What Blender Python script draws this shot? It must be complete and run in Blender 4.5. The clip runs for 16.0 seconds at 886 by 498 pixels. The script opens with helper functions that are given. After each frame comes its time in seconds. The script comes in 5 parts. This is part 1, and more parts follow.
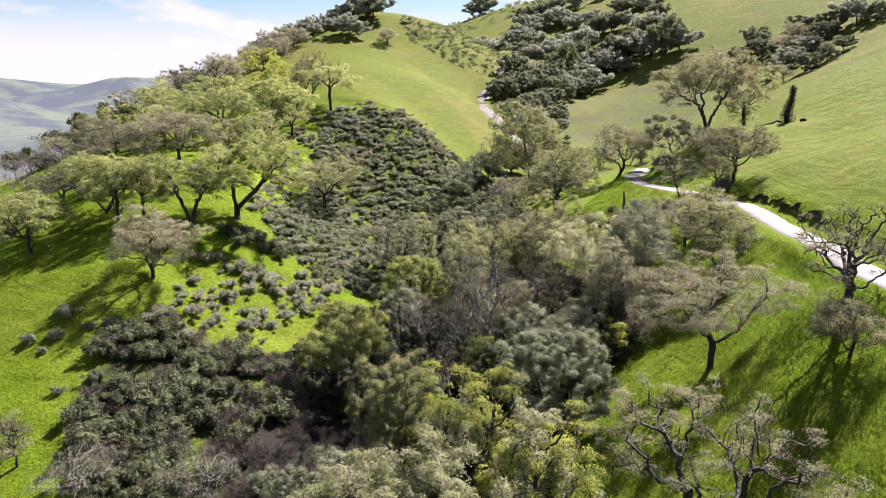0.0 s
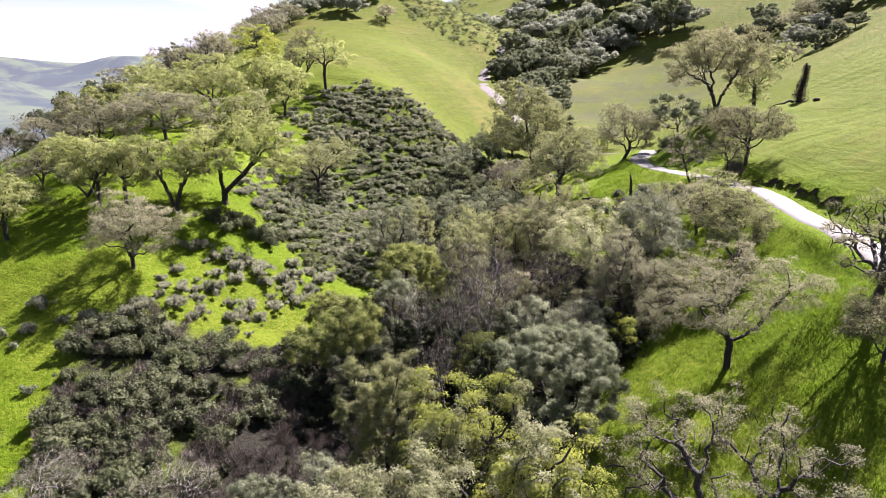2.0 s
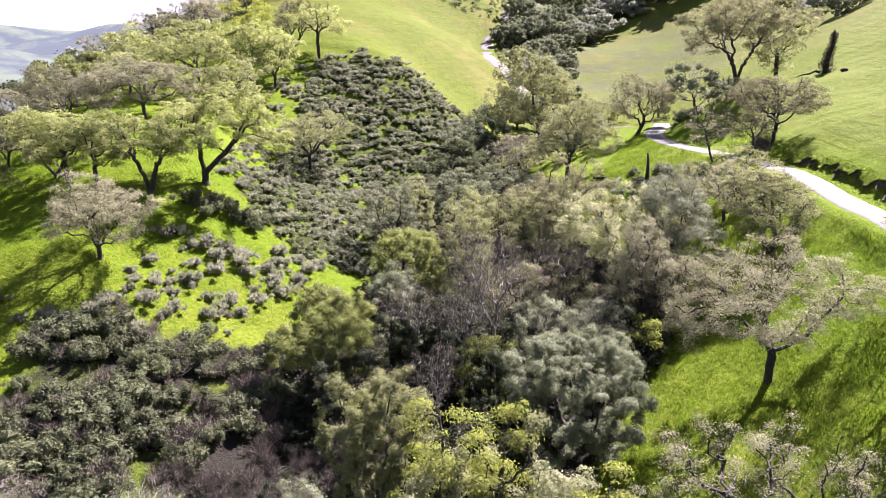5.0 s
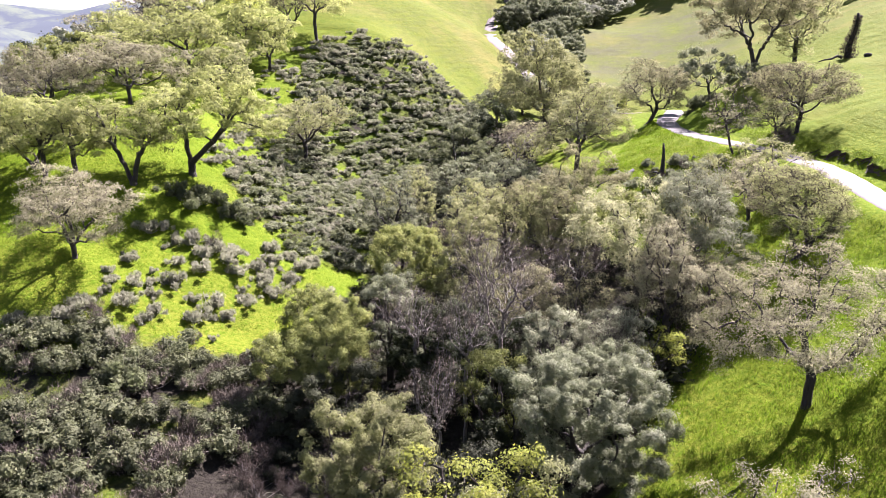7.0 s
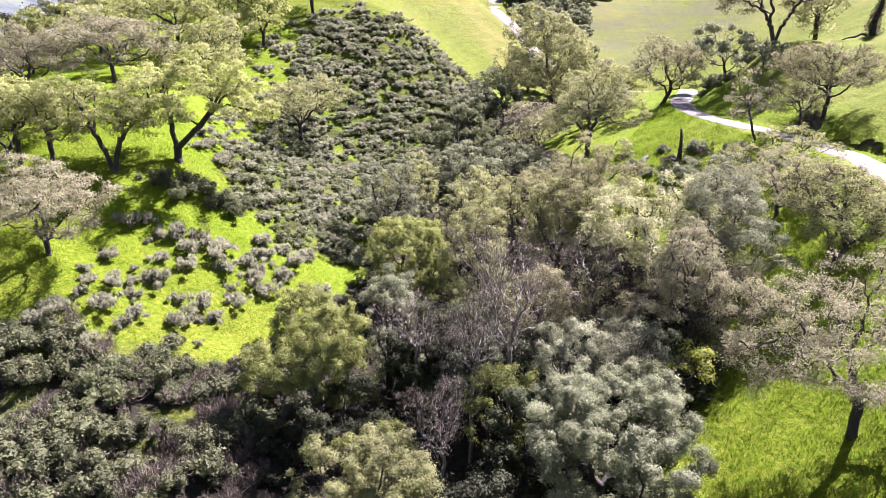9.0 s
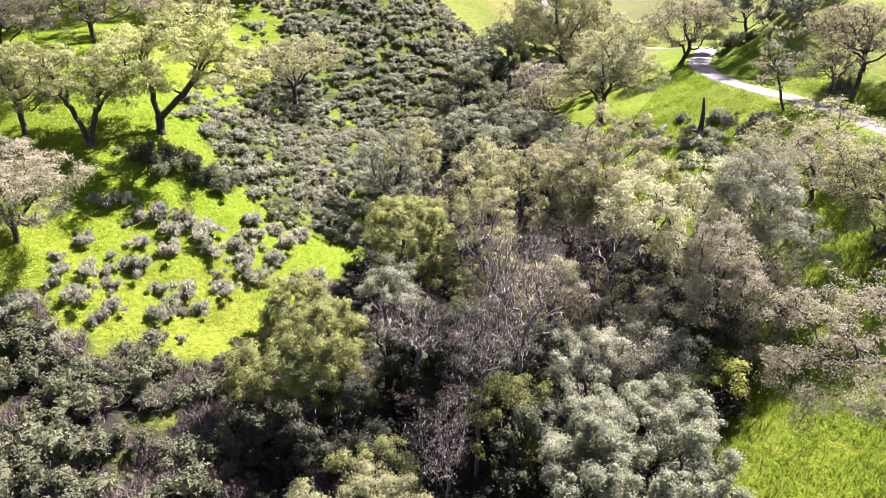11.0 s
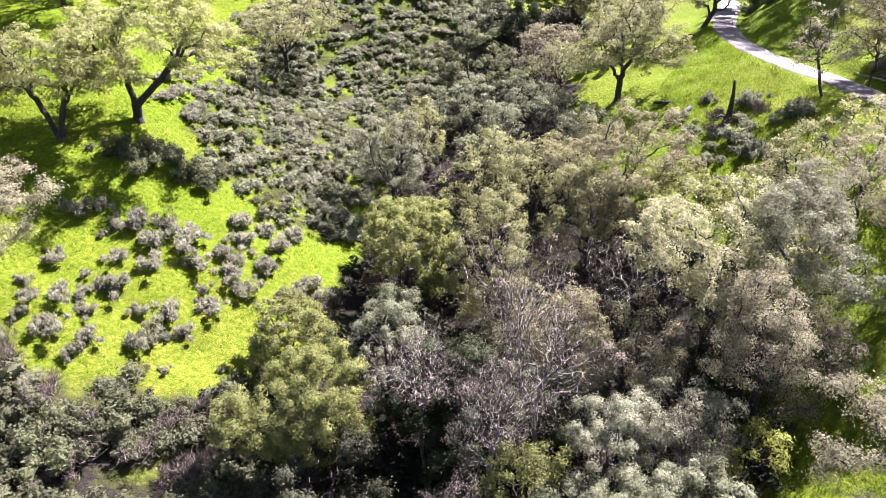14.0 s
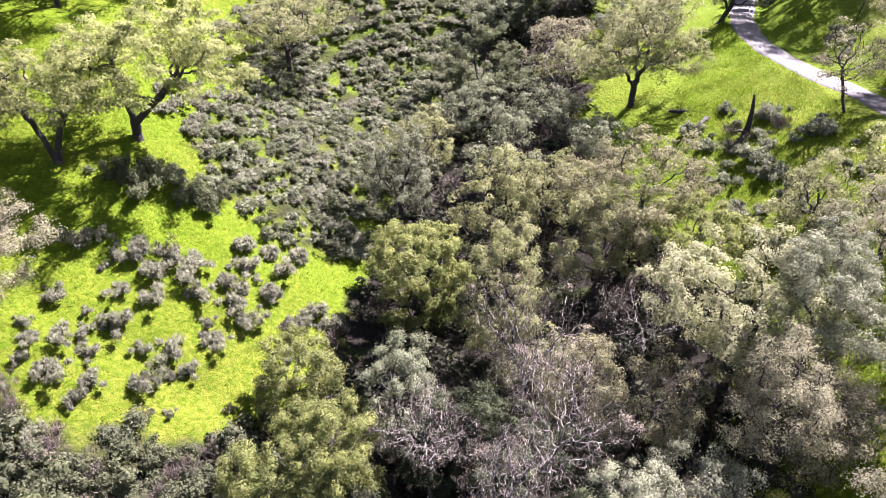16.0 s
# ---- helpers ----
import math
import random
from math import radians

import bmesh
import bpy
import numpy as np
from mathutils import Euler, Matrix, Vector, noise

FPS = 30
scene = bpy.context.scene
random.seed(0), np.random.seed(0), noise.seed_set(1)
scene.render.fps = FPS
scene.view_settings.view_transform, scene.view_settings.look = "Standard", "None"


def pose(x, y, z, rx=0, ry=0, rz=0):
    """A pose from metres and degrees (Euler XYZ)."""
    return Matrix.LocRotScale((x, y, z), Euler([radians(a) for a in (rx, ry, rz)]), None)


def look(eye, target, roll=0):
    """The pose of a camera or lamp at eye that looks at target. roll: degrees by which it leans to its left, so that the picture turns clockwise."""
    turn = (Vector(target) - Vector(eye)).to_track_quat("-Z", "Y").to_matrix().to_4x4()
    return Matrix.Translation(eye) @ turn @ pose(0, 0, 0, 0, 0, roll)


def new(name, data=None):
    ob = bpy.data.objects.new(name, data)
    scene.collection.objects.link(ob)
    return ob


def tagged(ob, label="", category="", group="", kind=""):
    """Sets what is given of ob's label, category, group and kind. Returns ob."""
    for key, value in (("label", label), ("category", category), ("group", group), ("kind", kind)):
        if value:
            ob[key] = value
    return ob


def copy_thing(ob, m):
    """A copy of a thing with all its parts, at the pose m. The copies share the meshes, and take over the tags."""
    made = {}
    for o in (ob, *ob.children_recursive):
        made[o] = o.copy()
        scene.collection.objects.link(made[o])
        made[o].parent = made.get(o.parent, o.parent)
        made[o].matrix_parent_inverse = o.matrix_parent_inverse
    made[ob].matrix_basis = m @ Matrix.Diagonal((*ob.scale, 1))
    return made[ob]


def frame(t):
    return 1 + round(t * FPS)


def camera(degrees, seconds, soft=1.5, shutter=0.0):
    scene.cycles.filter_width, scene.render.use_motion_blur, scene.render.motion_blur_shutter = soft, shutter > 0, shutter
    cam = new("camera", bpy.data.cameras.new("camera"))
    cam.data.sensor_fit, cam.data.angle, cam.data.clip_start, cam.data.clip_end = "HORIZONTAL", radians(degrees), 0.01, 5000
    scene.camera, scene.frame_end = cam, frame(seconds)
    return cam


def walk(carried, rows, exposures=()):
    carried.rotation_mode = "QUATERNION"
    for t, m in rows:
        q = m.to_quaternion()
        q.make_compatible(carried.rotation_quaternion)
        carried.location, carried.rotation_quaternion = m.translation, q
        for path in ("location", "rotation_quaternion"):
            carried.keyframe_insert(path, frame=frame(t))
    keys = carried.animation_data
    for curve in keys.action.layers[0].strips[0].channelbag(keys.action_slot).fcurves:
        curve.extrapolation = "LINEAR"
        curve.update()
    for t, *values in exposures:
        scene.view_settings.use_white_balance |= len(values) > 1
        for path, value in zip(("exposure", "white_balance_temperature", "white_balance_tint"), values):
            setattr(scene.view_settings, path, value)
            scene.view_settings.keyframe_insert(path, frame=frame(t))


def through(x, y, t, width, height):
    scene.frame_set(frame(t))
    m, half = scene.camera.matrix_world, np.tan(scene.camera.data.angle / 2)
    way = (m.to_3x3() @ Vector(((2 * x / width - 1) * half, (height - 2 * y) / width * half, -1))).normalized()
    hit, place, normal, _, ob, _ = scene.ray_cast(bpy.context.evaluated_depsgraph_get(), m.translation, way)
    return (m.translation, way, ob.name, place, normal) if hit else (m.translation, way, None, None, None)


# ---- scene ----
cam = camera(61.0, 16.0, soft=0.8)
# seconds, place of the camera, yaw, pitch, roll in degrees
PATH = [
    (0, -0.27, -19.71, 39.84, 0.01, -11.39, -0.55),
    (0.5, -0.18, -18.48, 39.76, 0.04, -11.77, -0.49),
    (1, -0.09, -17.26, 39.73, 0.06, -12.14, -0.50),
    (1.5, 0.01, -16.03, 39.72, 0.07, -12.52, -0.51),
    (2, 0.10, -14.79, 39.71, 0.07, -12.90, -0.51),
    (2.5, 0.14, -13.51, 39.70, 0.07, -13.30, -0.52),
    (3, 0.13, -12.15, 39.68, 0.07, -13.68, -0.53),
    (3.5, 0.14, -10.75, 39.68, 0.10, -14.06, -0.54),
    (4, 0.20, -9.36, 39.67, 0.15, -14.45, -0.53),
    (6.5, 0.17, -2.20, 39.71, 0.27, -16.17, -0.35),
    (7, 0.11, -0.78, 39.78, 0.30, -16.51, -0.23),
    (7.5, 0.05, 0.63, 39.88, 0.31, -16.88, -0.13),
    (8, -0.02, 1.99, 40.00, 0.31, -17.33, -0.09),
    (8.5, -0.13, 3.35, 40.16, 0.30, -17.90, -0.04),
    (9, -0.26, 4.79, 40.38, 0.28, -18.62, 0.05),
    (11.5, -0.58, 12.25, 41.85, 0.38, -23.52, 0.21),
    (12, -0.70, 13.67, 42.34, 0.34, -24.55, 0.27),
    (12.5, -0.82, 15.07, 42.95, 0.29, -25.54, 0.34),
    (13, -0.90, 16.39, 43.73, 0.27, -26.48, 0.43),
    (13.5, -0.98, 17.63, 44.68, 0.26, -27.42, 0.49),
    (14, -1.10, 18.83, 45.78, 0.25, -28.36, 0.52),
    (14.5, -1.25, 20.03, 46.91, 0.28, -29.28, 0.57),
    (15, -1.40, 21.19, 48.01, 0.32, -30.18, 0.62),
    (15.5, -1.59, 22.26, 49.12, 0.34, -31.05, 0.67),
    (16, -1.84, 23.21, 50.23, 0.31, -31.86, 0.77),
]
walk(cam, [(t, pose(x, y, z, 90 + p, 0, w) @ pose(0, 0, 0, 0, 0, r)) for t, x, y, z, w, p, r in PATH],
     exposures=[(0, 2.58, 6200, 31), (3.5, 2.9, 6100, 36), (7, 3.12, 6060, 40), (9, 3.21, 6060, 41), (13, 3.3, 6040, 42), (16, 3.22, 5980, 42)])

# ---- sky, sun, exposure ----
SUN_AZ, SUN_EL = 40.0, 47.0
world = bpy.data.worlds.new("sky")
scene.world = world
world.use_nodes = True
wn, wl = world.node_tree.nodes, world.node_tree.links
wn.clear()
w_out, w_bg = wn.new("ShaderNodeOutputWorld"), wn.new("ShaderNodeBackground")
w_sky = wn.new("ShaderNodeTexSky")
w_sky.sky_type, w_sky.sun_disc = "NISHITA", False
w_sky.sun_elevation, w_sky.sun_rotation = radians(SUN_EL), radians(SUN_AZ)
w_sky.air_density, w_sky.dust_density, w_sky.ozone_density = 1.0, 0.6, 1.5
w_co, w_sep, w_up, w_div, w_noise = (wn.new("ShaderNode" + k) for k in ("TexCoord", "SeparateXYZ", "Math", "VectorMath", "TexNoise"))
w_up.operation, w_up.inputs[1].default_value, w_up.use_clamp = "ADD", 0.16, False
w_div.operation = "DIVIDE"
w_all = wn.new("ShaderNodeCombineXYZ")
w_noise.inputs["Scale"].default_value, w_noise.inputs["Detail"].default_value = 1.5, 9.0
w_noise.inputs["Roughness"].default_value = 0.52
w_ramp = wn.new("ShaderNodeValToRGB")
w_ramp.color_ramp.elements[0].position, w_ramp.color_ramp.elements[1].position = 0.47, 0.63
w_mix = wn.new("ShaderNodeMix")
w_mix.data_type = "RGBA"
w_mix.inputs["B"].default_value = (20.0, 20.1, 20.5, 1)
wl.new(w_co.outputs["Generated"], w_sep.inputs[0])
wl.new(w_sep.outputs["Z"], w_up.inputs[0])
for key in ("X", "Y", "Z"):
    wl.new(w_up.outputs[0], w_all.inputs[key])
wl.new(w_co.outputs["Generated"], w_div.inputs[0])
wl.new(w_all.outputs[0], w_div.inputs[1])
wl.new(w_div.outputs["Vector"], w_noise.inputs["Vector"])
wl.new(w_noise.outputs["Fac"], w_ramp.inputs["Fac"])
w_low, w_max = wn.new("ShaderNodeMapRange"), wn.new("ShaderNodeMath")
w_low.interpolation_type, w_max.operation = "SMOOTHSTEP", "MAXIMUM"
for key, v in (("From Min", 0.135), ("From Max", 0.045), ("To Max", 0.92)):
    w_low.inputs[key].default_value = v
wl.new(w_sep.outputs["Z"], w_low.inputs["Value"])
wl.new(w_low.outputs["Result"], w_max.inputs[0])
wl.new(w_ramp.outputs["Color"], w_max.inputs[1])
wl.new(w_max.outputs[0], w_mix.inputs["Factor"])
w_gain = wn.new("ShaderNodeVectorMath")
w_gain.operation, w_gain.inputs[1].default_value = "MULTIPLY", (2.1, 2.55, 2.45)
wl.new(w_sky.outputs["Color"], w_gain.inputs[0])
wl.new(w_gain.outputs["Vector"], w_mix.inputs["A"])
wl.new(w_mix.outputs["Result"], w_bg.inputs["Color"])
w_bg.inputs["Strength"].default_value = 0.0086
wl.new(w_bg.outputs["Background"], w_out.inputs["Surface"])

sun = new("sun", bpy.data.lights.new("sun", "SUN"))
sun.data.energy, sun.data.angle, sun.data.color = 5.0, radians(0.6), (1.0, 0.95, 0.86)
_az, _el = radians(SUN_AZ), radians(SUN_EL)
TO_SUN = Vector((math.sin(_az) * math.cos(_el), math.cos(_az) * math.cos(_el), math.sin(_el)))
sun.matrix_world = look(TO_SUN * 900 + Vector((0, 80, 20)), (0, 80, 20))


# ---- materials ----
def material(name):
    m = bpy.data.materials.new(name)
    m.use_nodes = True
    m.node_tree.nodes.clear()
    return m, m.node_tree.nodes, m.node_tree.links


def noise_fac(n, l, scale, detail=4.0, rough=0.55, low=0.35, high=0.65, vec=None):
    """A noise in metres, spread between low and high."""
    if vec is None:
        vec = n.new("ShaderNodeTexCoord").outputs["Object"]
    t, r = n.new("ShaderNodeTexNoise"), n.new("ShaderNodeMapRange")
    t.inputs["Scale"].default_value, t.inputs["Detail"].default_value, t.inputs["Roughness"].default_value = scale, detail, rough
    r.inputs["From Min"].default_value, r.inputs["From Max"].default_value = low, high
    l.new(vec, t.inputs["Vector"])
    l.new(t.outputs["Fac"], r.inputs["Value"])
    return r.outputs["Result"]


def blend(n, l, fac, a, b):
    m = n.new("ShaderNodeMix")
    m.data_type = "RGBA"
    for key, v in (("Factor", fac), ("A", a), ("B", b)):
        if isinstance(v, (tuple, float, int)):
            m.inputs[key].default_value = (*v, 1) if isinstance(v, tuple) else v
        else:
            l.new(v, m.inputs[key])
    return m.outputs["Result"]


def leaf_material(name, a, b, c, through=0.45, weight=0.01, leaf=16.0, close=0.6):
    """Leaves: three tints by leaf and by tree, light passing through them, a waxy top. leaf: leaves to the metre in a spray; 0 for a whole blade. close: how close they sit."""
    m, n, l = material(name)
    geo, info = n.new("ShaderNodeNewGeometry"), n.new("ShaderNodeObjectInfo")
    col = blend(n, l, geo.outputs["Random Per Island"], a, b)
    shade, var = n.new("ShaderNodeHueSaturation"), n.new("ShaderNodeMath")
    var.operation, var.inputs[1].default_value = "MULTIPLY", 17.31
    frac, span = n.new("ShaderNodeMath"), n.new("ShaderNodeMapRange")
    frac.operation = "FRACT"
    span.inputs["To Min"].default_value, span.inputs["To Max"].default_value = 0.9, 1.08
    l.new(geo.outputs["Random Per Island"], var.inputs[0])
    l.new(var.outputs[0], frac.inputs[0])
    l.new(frac.outputs[0], span.inputs["Value"])
    l.new(span.outputs["Result"], shade.inputs["Value"])
    l.new(col, shade.inputs["Color"])
    col = shade.outputs["Color"]
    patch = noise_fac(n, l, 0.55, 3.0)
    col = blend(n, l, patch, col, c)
    # value varies at random from clump to clump
    clump_tone, lift = noise_fac(n, l, 1.25, 2.0, low=0.36, high=0.64), n.new("ShaderNodeMapRange")
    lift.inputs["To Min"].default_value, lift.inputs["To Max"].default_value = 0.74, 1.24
    toned = n.new("ShaderNodeHueSaturation")
    l.new(clump_tone, lift.inputs["Value"])
    l.new(lift.outputs["Result"], toned.inputs["Value"])
    l.new(col, toned.inputs["Color"])
    col = toned.outputs["Color"]
    hue = n.new("ShaderNodeHueSaturation")
    r = n.new("ShaderNodeMapRange")
    r.inputs["To Min"].default_value, r.inputs["To Max"].default_value = 0.82, 1.18
    l.new(info.outputs["Random"], r.inputs["Value"])
    l.new(r.outputs["Result"], hue.inputs["Value"])
    l.new(col, hue.inputs["Color"])
    d, t, g = n.new("ShaderNodeBsdfDiffuse"), n.new("ShaderNodeBsdfTranslucent"), n.new("ShaderNodeBsdfGlossy")
    g.inputs["Roughness"].default_value = 0.8
    g.inputs["Color"].default_value = (0.9, 0.92, 0.95, 1)
    m1, m2, out = n.new("ShaderNodeMixShader"), n.new("ShaderNodeMixShader"), n.new("ShaderNodeOutputMaterial")
    m1.inputs[0].default_value, m2.inputs[0].default_value = through, weight
    l.new(hue.outputs["Color"], d.inputs["Color"])
    l.new(hue.outputs["Color"], t.inputs["Color"])
    l.new(d.outputs[0], m1.inputs[1])
    l.new(t.outputs[0], m1.inputs[2])
    l.new(m1.outputs[0], m2.inputs[1])
    l.new(g.outputs[0], m2.inputs[2])
    if not leaf:
        l.new(m2.outputs[0], out.inputs["Surface"])
        return m
    # a spray is cut up into its leaves, with air between them
    co, cell, cut = n.new("ShaderNodeTexCoord"), n.new("ShaderNodeTexVoronoi"), n.new("ShaderNodeMath")
    air, m3 = n.new("ShaderNodeBsdfTransparent"), n.new("ShaderNodeMixShader")
    cell.inputs["Scale"].default_value = leaf
    cut.operation, cut.inputs[1].default_value = "LESS_THAN", close
    l.new(co.outputs["Object"], cell.inputs["Vector"])
    l.new(cell.outputs["Distance"], cut.inputs[0])
    l.new(cut.outputs[0], m3.inputs[0])
    l.new(air.outputs[0], m3.inputs[1])
    l.new(m2.outputs[0], m3.inputs[2])
    l.new(m3.outputs[0], out.inputs["Surface"])
    return m


def bark_material(name, a, b, scale=6.0):
    m, n, l = material(name)
    p, out, bump = n.new("ShaderNodeBsdfPrincipled"), n.new("ShaderNodeOutputMaterial"), n.new("ShaderNodeBump")
    co, mp = n.new("ShaderNodeTexCoord"), n.new("ShaderNodeMapping")
    mp.inputs["Scale"].default_value = (1, 1, 0.25)
    l.new(co.outputs["Object"], mp.inputs["Vector"])
    f = noise_fac(n, l, scale, 6.0, 0.65, vec=mp.outputs["Vector"])
    moss = noise_fac(n, l, 0.9, 3.0, low=0.5, high=0.7)
    l.new(blend(n, l, moss, blend(n, l, f, a, b), (a[0] * 1.6, a[1] * 1.8, a[2] * 1.3)), p.inputs["Base Color"])
    p.inputs["Roughness"].default_value = 0.9
    bump.inputs["Strength"].default_value, bump.inputs["Distance"].default_value = 0.8, 0.06
    l.new(f, bump.inputs["Height"])
    l.new(bump.outputs["Normal"], p.inputs["Normal"])
    l.new(p.outputs[0], out.inputs["Surface"])
    return m


def ground_material():
    m, n, l = material("meadow")
    p, out, bump = n.new("ShaderNodeBsdfPrincipled"), n.new("ShaderNodeOutputMaterial"), n.new("ShaderNodeBump")
    big = noise_fac(n, l, 0.045, 4.0)
    mid = noise_fac(n, l, 0.35, 5.0)
    fine = noise_fac(n, l, 2.6, 6.0, 0.7)
    green = blend(n, l, mid, (0.06386, 0.1122, 0.0031), (0.08866, 0.124, 0.00682))
    green = blend(n, l, big, green, (0.1035, 0.1153, 0.01488))
    green = blend(n, l, fine, green, (0.03658, 0.07192, 0.00248))
    dry = n.new("ShaderNodeAttribute")
    dry.attribute_name = "dry"
    # cattle terraces follow the contour, so their noise is close-set upwards and long across
    co, mp = n.new("ShaderNodeTexCoord"), n.new("ShaderNodeMapping")
    mp.inputs["Scale"].default_value = (0.12, 0.12, 1.6)
    l.new(co.outputs["Object"], mp.inputs["Vector"])
    terrace = noise_fac(n, l, 1.0, 4.0, 0.6, 0.42, 0.62, vec=mp.outputs["Vector"])
    pale = blend(n, l, noise_fac(n, l, 0.16, 5.0, 0.65), (0.068, 0.082, 0.0075), (0.088, 0.090, 0.018))
    pale = blend(n, l, fine, pale, (0.04836, 0.06324, 0.01054))
    rough_part = n.new("ShaderNodeMath")
    rough_part.operation, rough_part.inputs[1].default_value = "MULTIPLY", 0.55
    l.new(terrace, rough_part.inputs[0])
    # rank tufts and paler worn ground
    pale = blend(n, l, noise_fac(n, l, 0.9, 6.0, 0.75, 0.5, 0.6), pale, (0.036, 0.056, 0.008))
    pale = blend(n, l, noise_fac(n, l, 0.05, 5.0, 0.7, 0.5, 0.62), pale, (0.084, 0.080, 0.022))
    pale = blend(n, l, rough_part.outputs[0], pale, (0.0465, 0.0558, 0.01488))
    green = blend(n, l, dry.outputs["Fac"], green, pale)
    stony = n.new("ShaderNodeAttribute")
    stony.attribute_name = "stony"
    thin_turf, patchy = n.new("ShaderNodeMath"), noise_fac(n, l, 0.09, 7.0, 0.75, 0.34, 0.62)
    thin_turf.operation = "MULTIPLY"
    l.new(stony.outputs["Fac"], thin_turf.inputs[0])
    l.new(patchy, thin_turf.inputs[1])
    green = blend(n, l, thin_turf.outputs[0], green, blend(n, l, fine, (0.060, 0.066, 0.032), (0.040, 0.044, 0.022)))
    shaded_soil = n.new("ShaderNodeAttribute")
    shaded_soil.attribute_name = "shaded_soil"
    # earth and leaf litter, taken near black to hold the shade under the plants
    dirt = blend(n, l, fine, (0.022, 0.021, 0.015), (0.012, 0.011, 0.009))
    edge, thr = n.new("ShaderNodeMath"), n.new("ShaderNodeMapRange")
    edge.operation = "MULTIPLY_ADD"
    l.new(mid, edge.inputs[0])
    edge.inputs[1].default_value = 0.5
    l.new(shaded_soil.outputs["Fac"], edge.inputs[2])
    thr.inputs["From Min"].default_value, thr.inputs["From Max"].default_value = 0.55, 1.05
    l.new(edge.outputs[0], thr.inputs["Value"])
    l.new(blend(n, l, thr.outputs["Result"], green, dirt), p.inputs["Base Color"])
    p.inputs["Roughness"].default_value = 0.85
    p.inputs["Specular IOR Level"].default_value = 0.02
    bump.inputs["Strength"].default_value, bump.inputs["Distance"].default_value = 1.0, 0.2
    l.new(blend(n, l, 0.35, blend(n, l, 0.5, mid, fine), terrace), bump.inputs["Height"])
    l.new(bump.outputs["Normal"], p.inputs["Normal"])
    l.new(p.outputs[0], out.inputs["Surface"])
    return m


def rough_material(name, a, b, scale, rough=0.8, spec=0.3, bumps=0.05):
    m, n, l = material(name)
    p, out, bump = n.new("ShaderNodeBsdfPrincipled"), n.new("ShaderNodeOutputMaterial"), n.new("ShaderNodeBump")
    f, g = noise_fac(n, l, scale, 6.0, 0.7), noise_fac(n, l, scale * 0.12, 3.0)
    l.new(blend(n, l, g, blend(n, l, f, a, b), tuple(0.8 * v for v in a)), p.inputs["Base Color"])
    p.inputs["Roughness"].default_value, p.inputs["Specular IOR Level"].default_value = rough, spec
    bump.inputs["Strength"].default_value, bump.inputs["Distance"].default_value = 0.7, bumps
    l.new(f, bump.inputs["Height"])
    l.new(bump.outputs["Normal"], p.inputs["Normal"])
    l.new(p.outputs[0], out.inputs["Surface"])
    return m


def far_material():
    """Hills some kilometres off, with the light of the air before them."""
    m, n, l = material("far_hills")
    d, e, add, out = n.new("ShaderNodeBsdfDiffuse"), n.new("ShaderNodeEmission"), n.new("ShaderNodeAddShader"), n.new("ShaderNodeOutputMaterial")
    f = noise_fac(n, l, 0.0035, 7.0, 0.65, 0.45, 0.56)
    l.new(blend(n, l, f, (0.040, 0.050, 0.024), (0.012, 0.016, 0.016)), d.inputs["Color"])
    # a faint blue-grey glow of the hills stands in for the haze
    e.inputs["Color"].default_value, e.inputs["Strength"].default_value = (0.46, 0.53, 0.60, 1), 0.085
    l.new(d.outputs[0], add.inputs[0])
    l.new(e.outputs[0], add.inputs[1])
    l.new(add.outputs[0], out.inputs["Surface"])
    return m


MEADOW = ground_material()
FAR = far_material()
ROAD = rough_material("pale_gravel", (0.0975, 0.0938, 0.087), (0.0711, 0.0685, 0.0632), 3.0, 0.75, 0.2, 0.02)
DIRT = rough_material("track_dirt", (0.0589, 0.0522, 0.0442), (0.0375, 0.0321, 0.0268), 2.0)
BANK = rough_material("bank_soil", (0.04836, 0.03534, 0.02604), (0.0279, 0.02046, 0.01488), 2.0, bumps=0.15)
BARK = bark_material("oak_bark", (0.02356, 0.01984, 0.01612), (0.01054, 0.00806, 0.00682))
BARK_GREY = bark_material("grey_bark", (0.124, 0.1147, 0.1023), (0.062, 0.0558, 0.0496))
TWIG = leaf_material("bare_twig", (0.148, 0.129, 0.0963), (0.0857, 0.0711, 0.0516), (0.161, 0.14, 0.107), 0.0, leaf=0)
DEAD = leaf_material("dead_brush_twig", (0.0975, 0.0817, 0.0632), (0.058, 0.049, 0.0379), (0.113, 0.0975, 0.0764), 0.0, leaf=0)
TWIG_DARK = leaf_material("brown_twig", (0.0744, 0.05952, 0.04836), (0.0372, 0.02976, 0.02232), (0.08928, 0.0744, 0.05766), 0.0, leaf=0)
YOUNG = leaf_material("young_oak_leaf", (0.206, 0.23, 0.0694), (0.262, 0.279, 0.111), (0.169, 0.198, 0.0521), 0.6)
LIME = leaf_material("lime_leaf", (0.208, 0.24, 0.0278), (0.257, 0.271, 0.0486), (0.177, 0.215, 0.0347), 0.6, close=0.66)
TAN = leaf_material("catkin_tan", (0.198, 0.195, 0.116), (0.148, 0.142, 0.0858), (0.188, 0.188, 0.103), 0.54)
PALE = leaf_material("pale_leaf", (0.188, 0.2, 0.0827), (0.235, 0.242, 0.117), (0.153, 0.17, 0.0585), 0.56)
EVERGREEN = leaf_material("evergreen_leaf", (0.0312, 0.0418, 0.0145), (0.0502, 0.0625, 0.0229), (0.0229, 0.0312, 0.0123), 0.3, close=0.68)
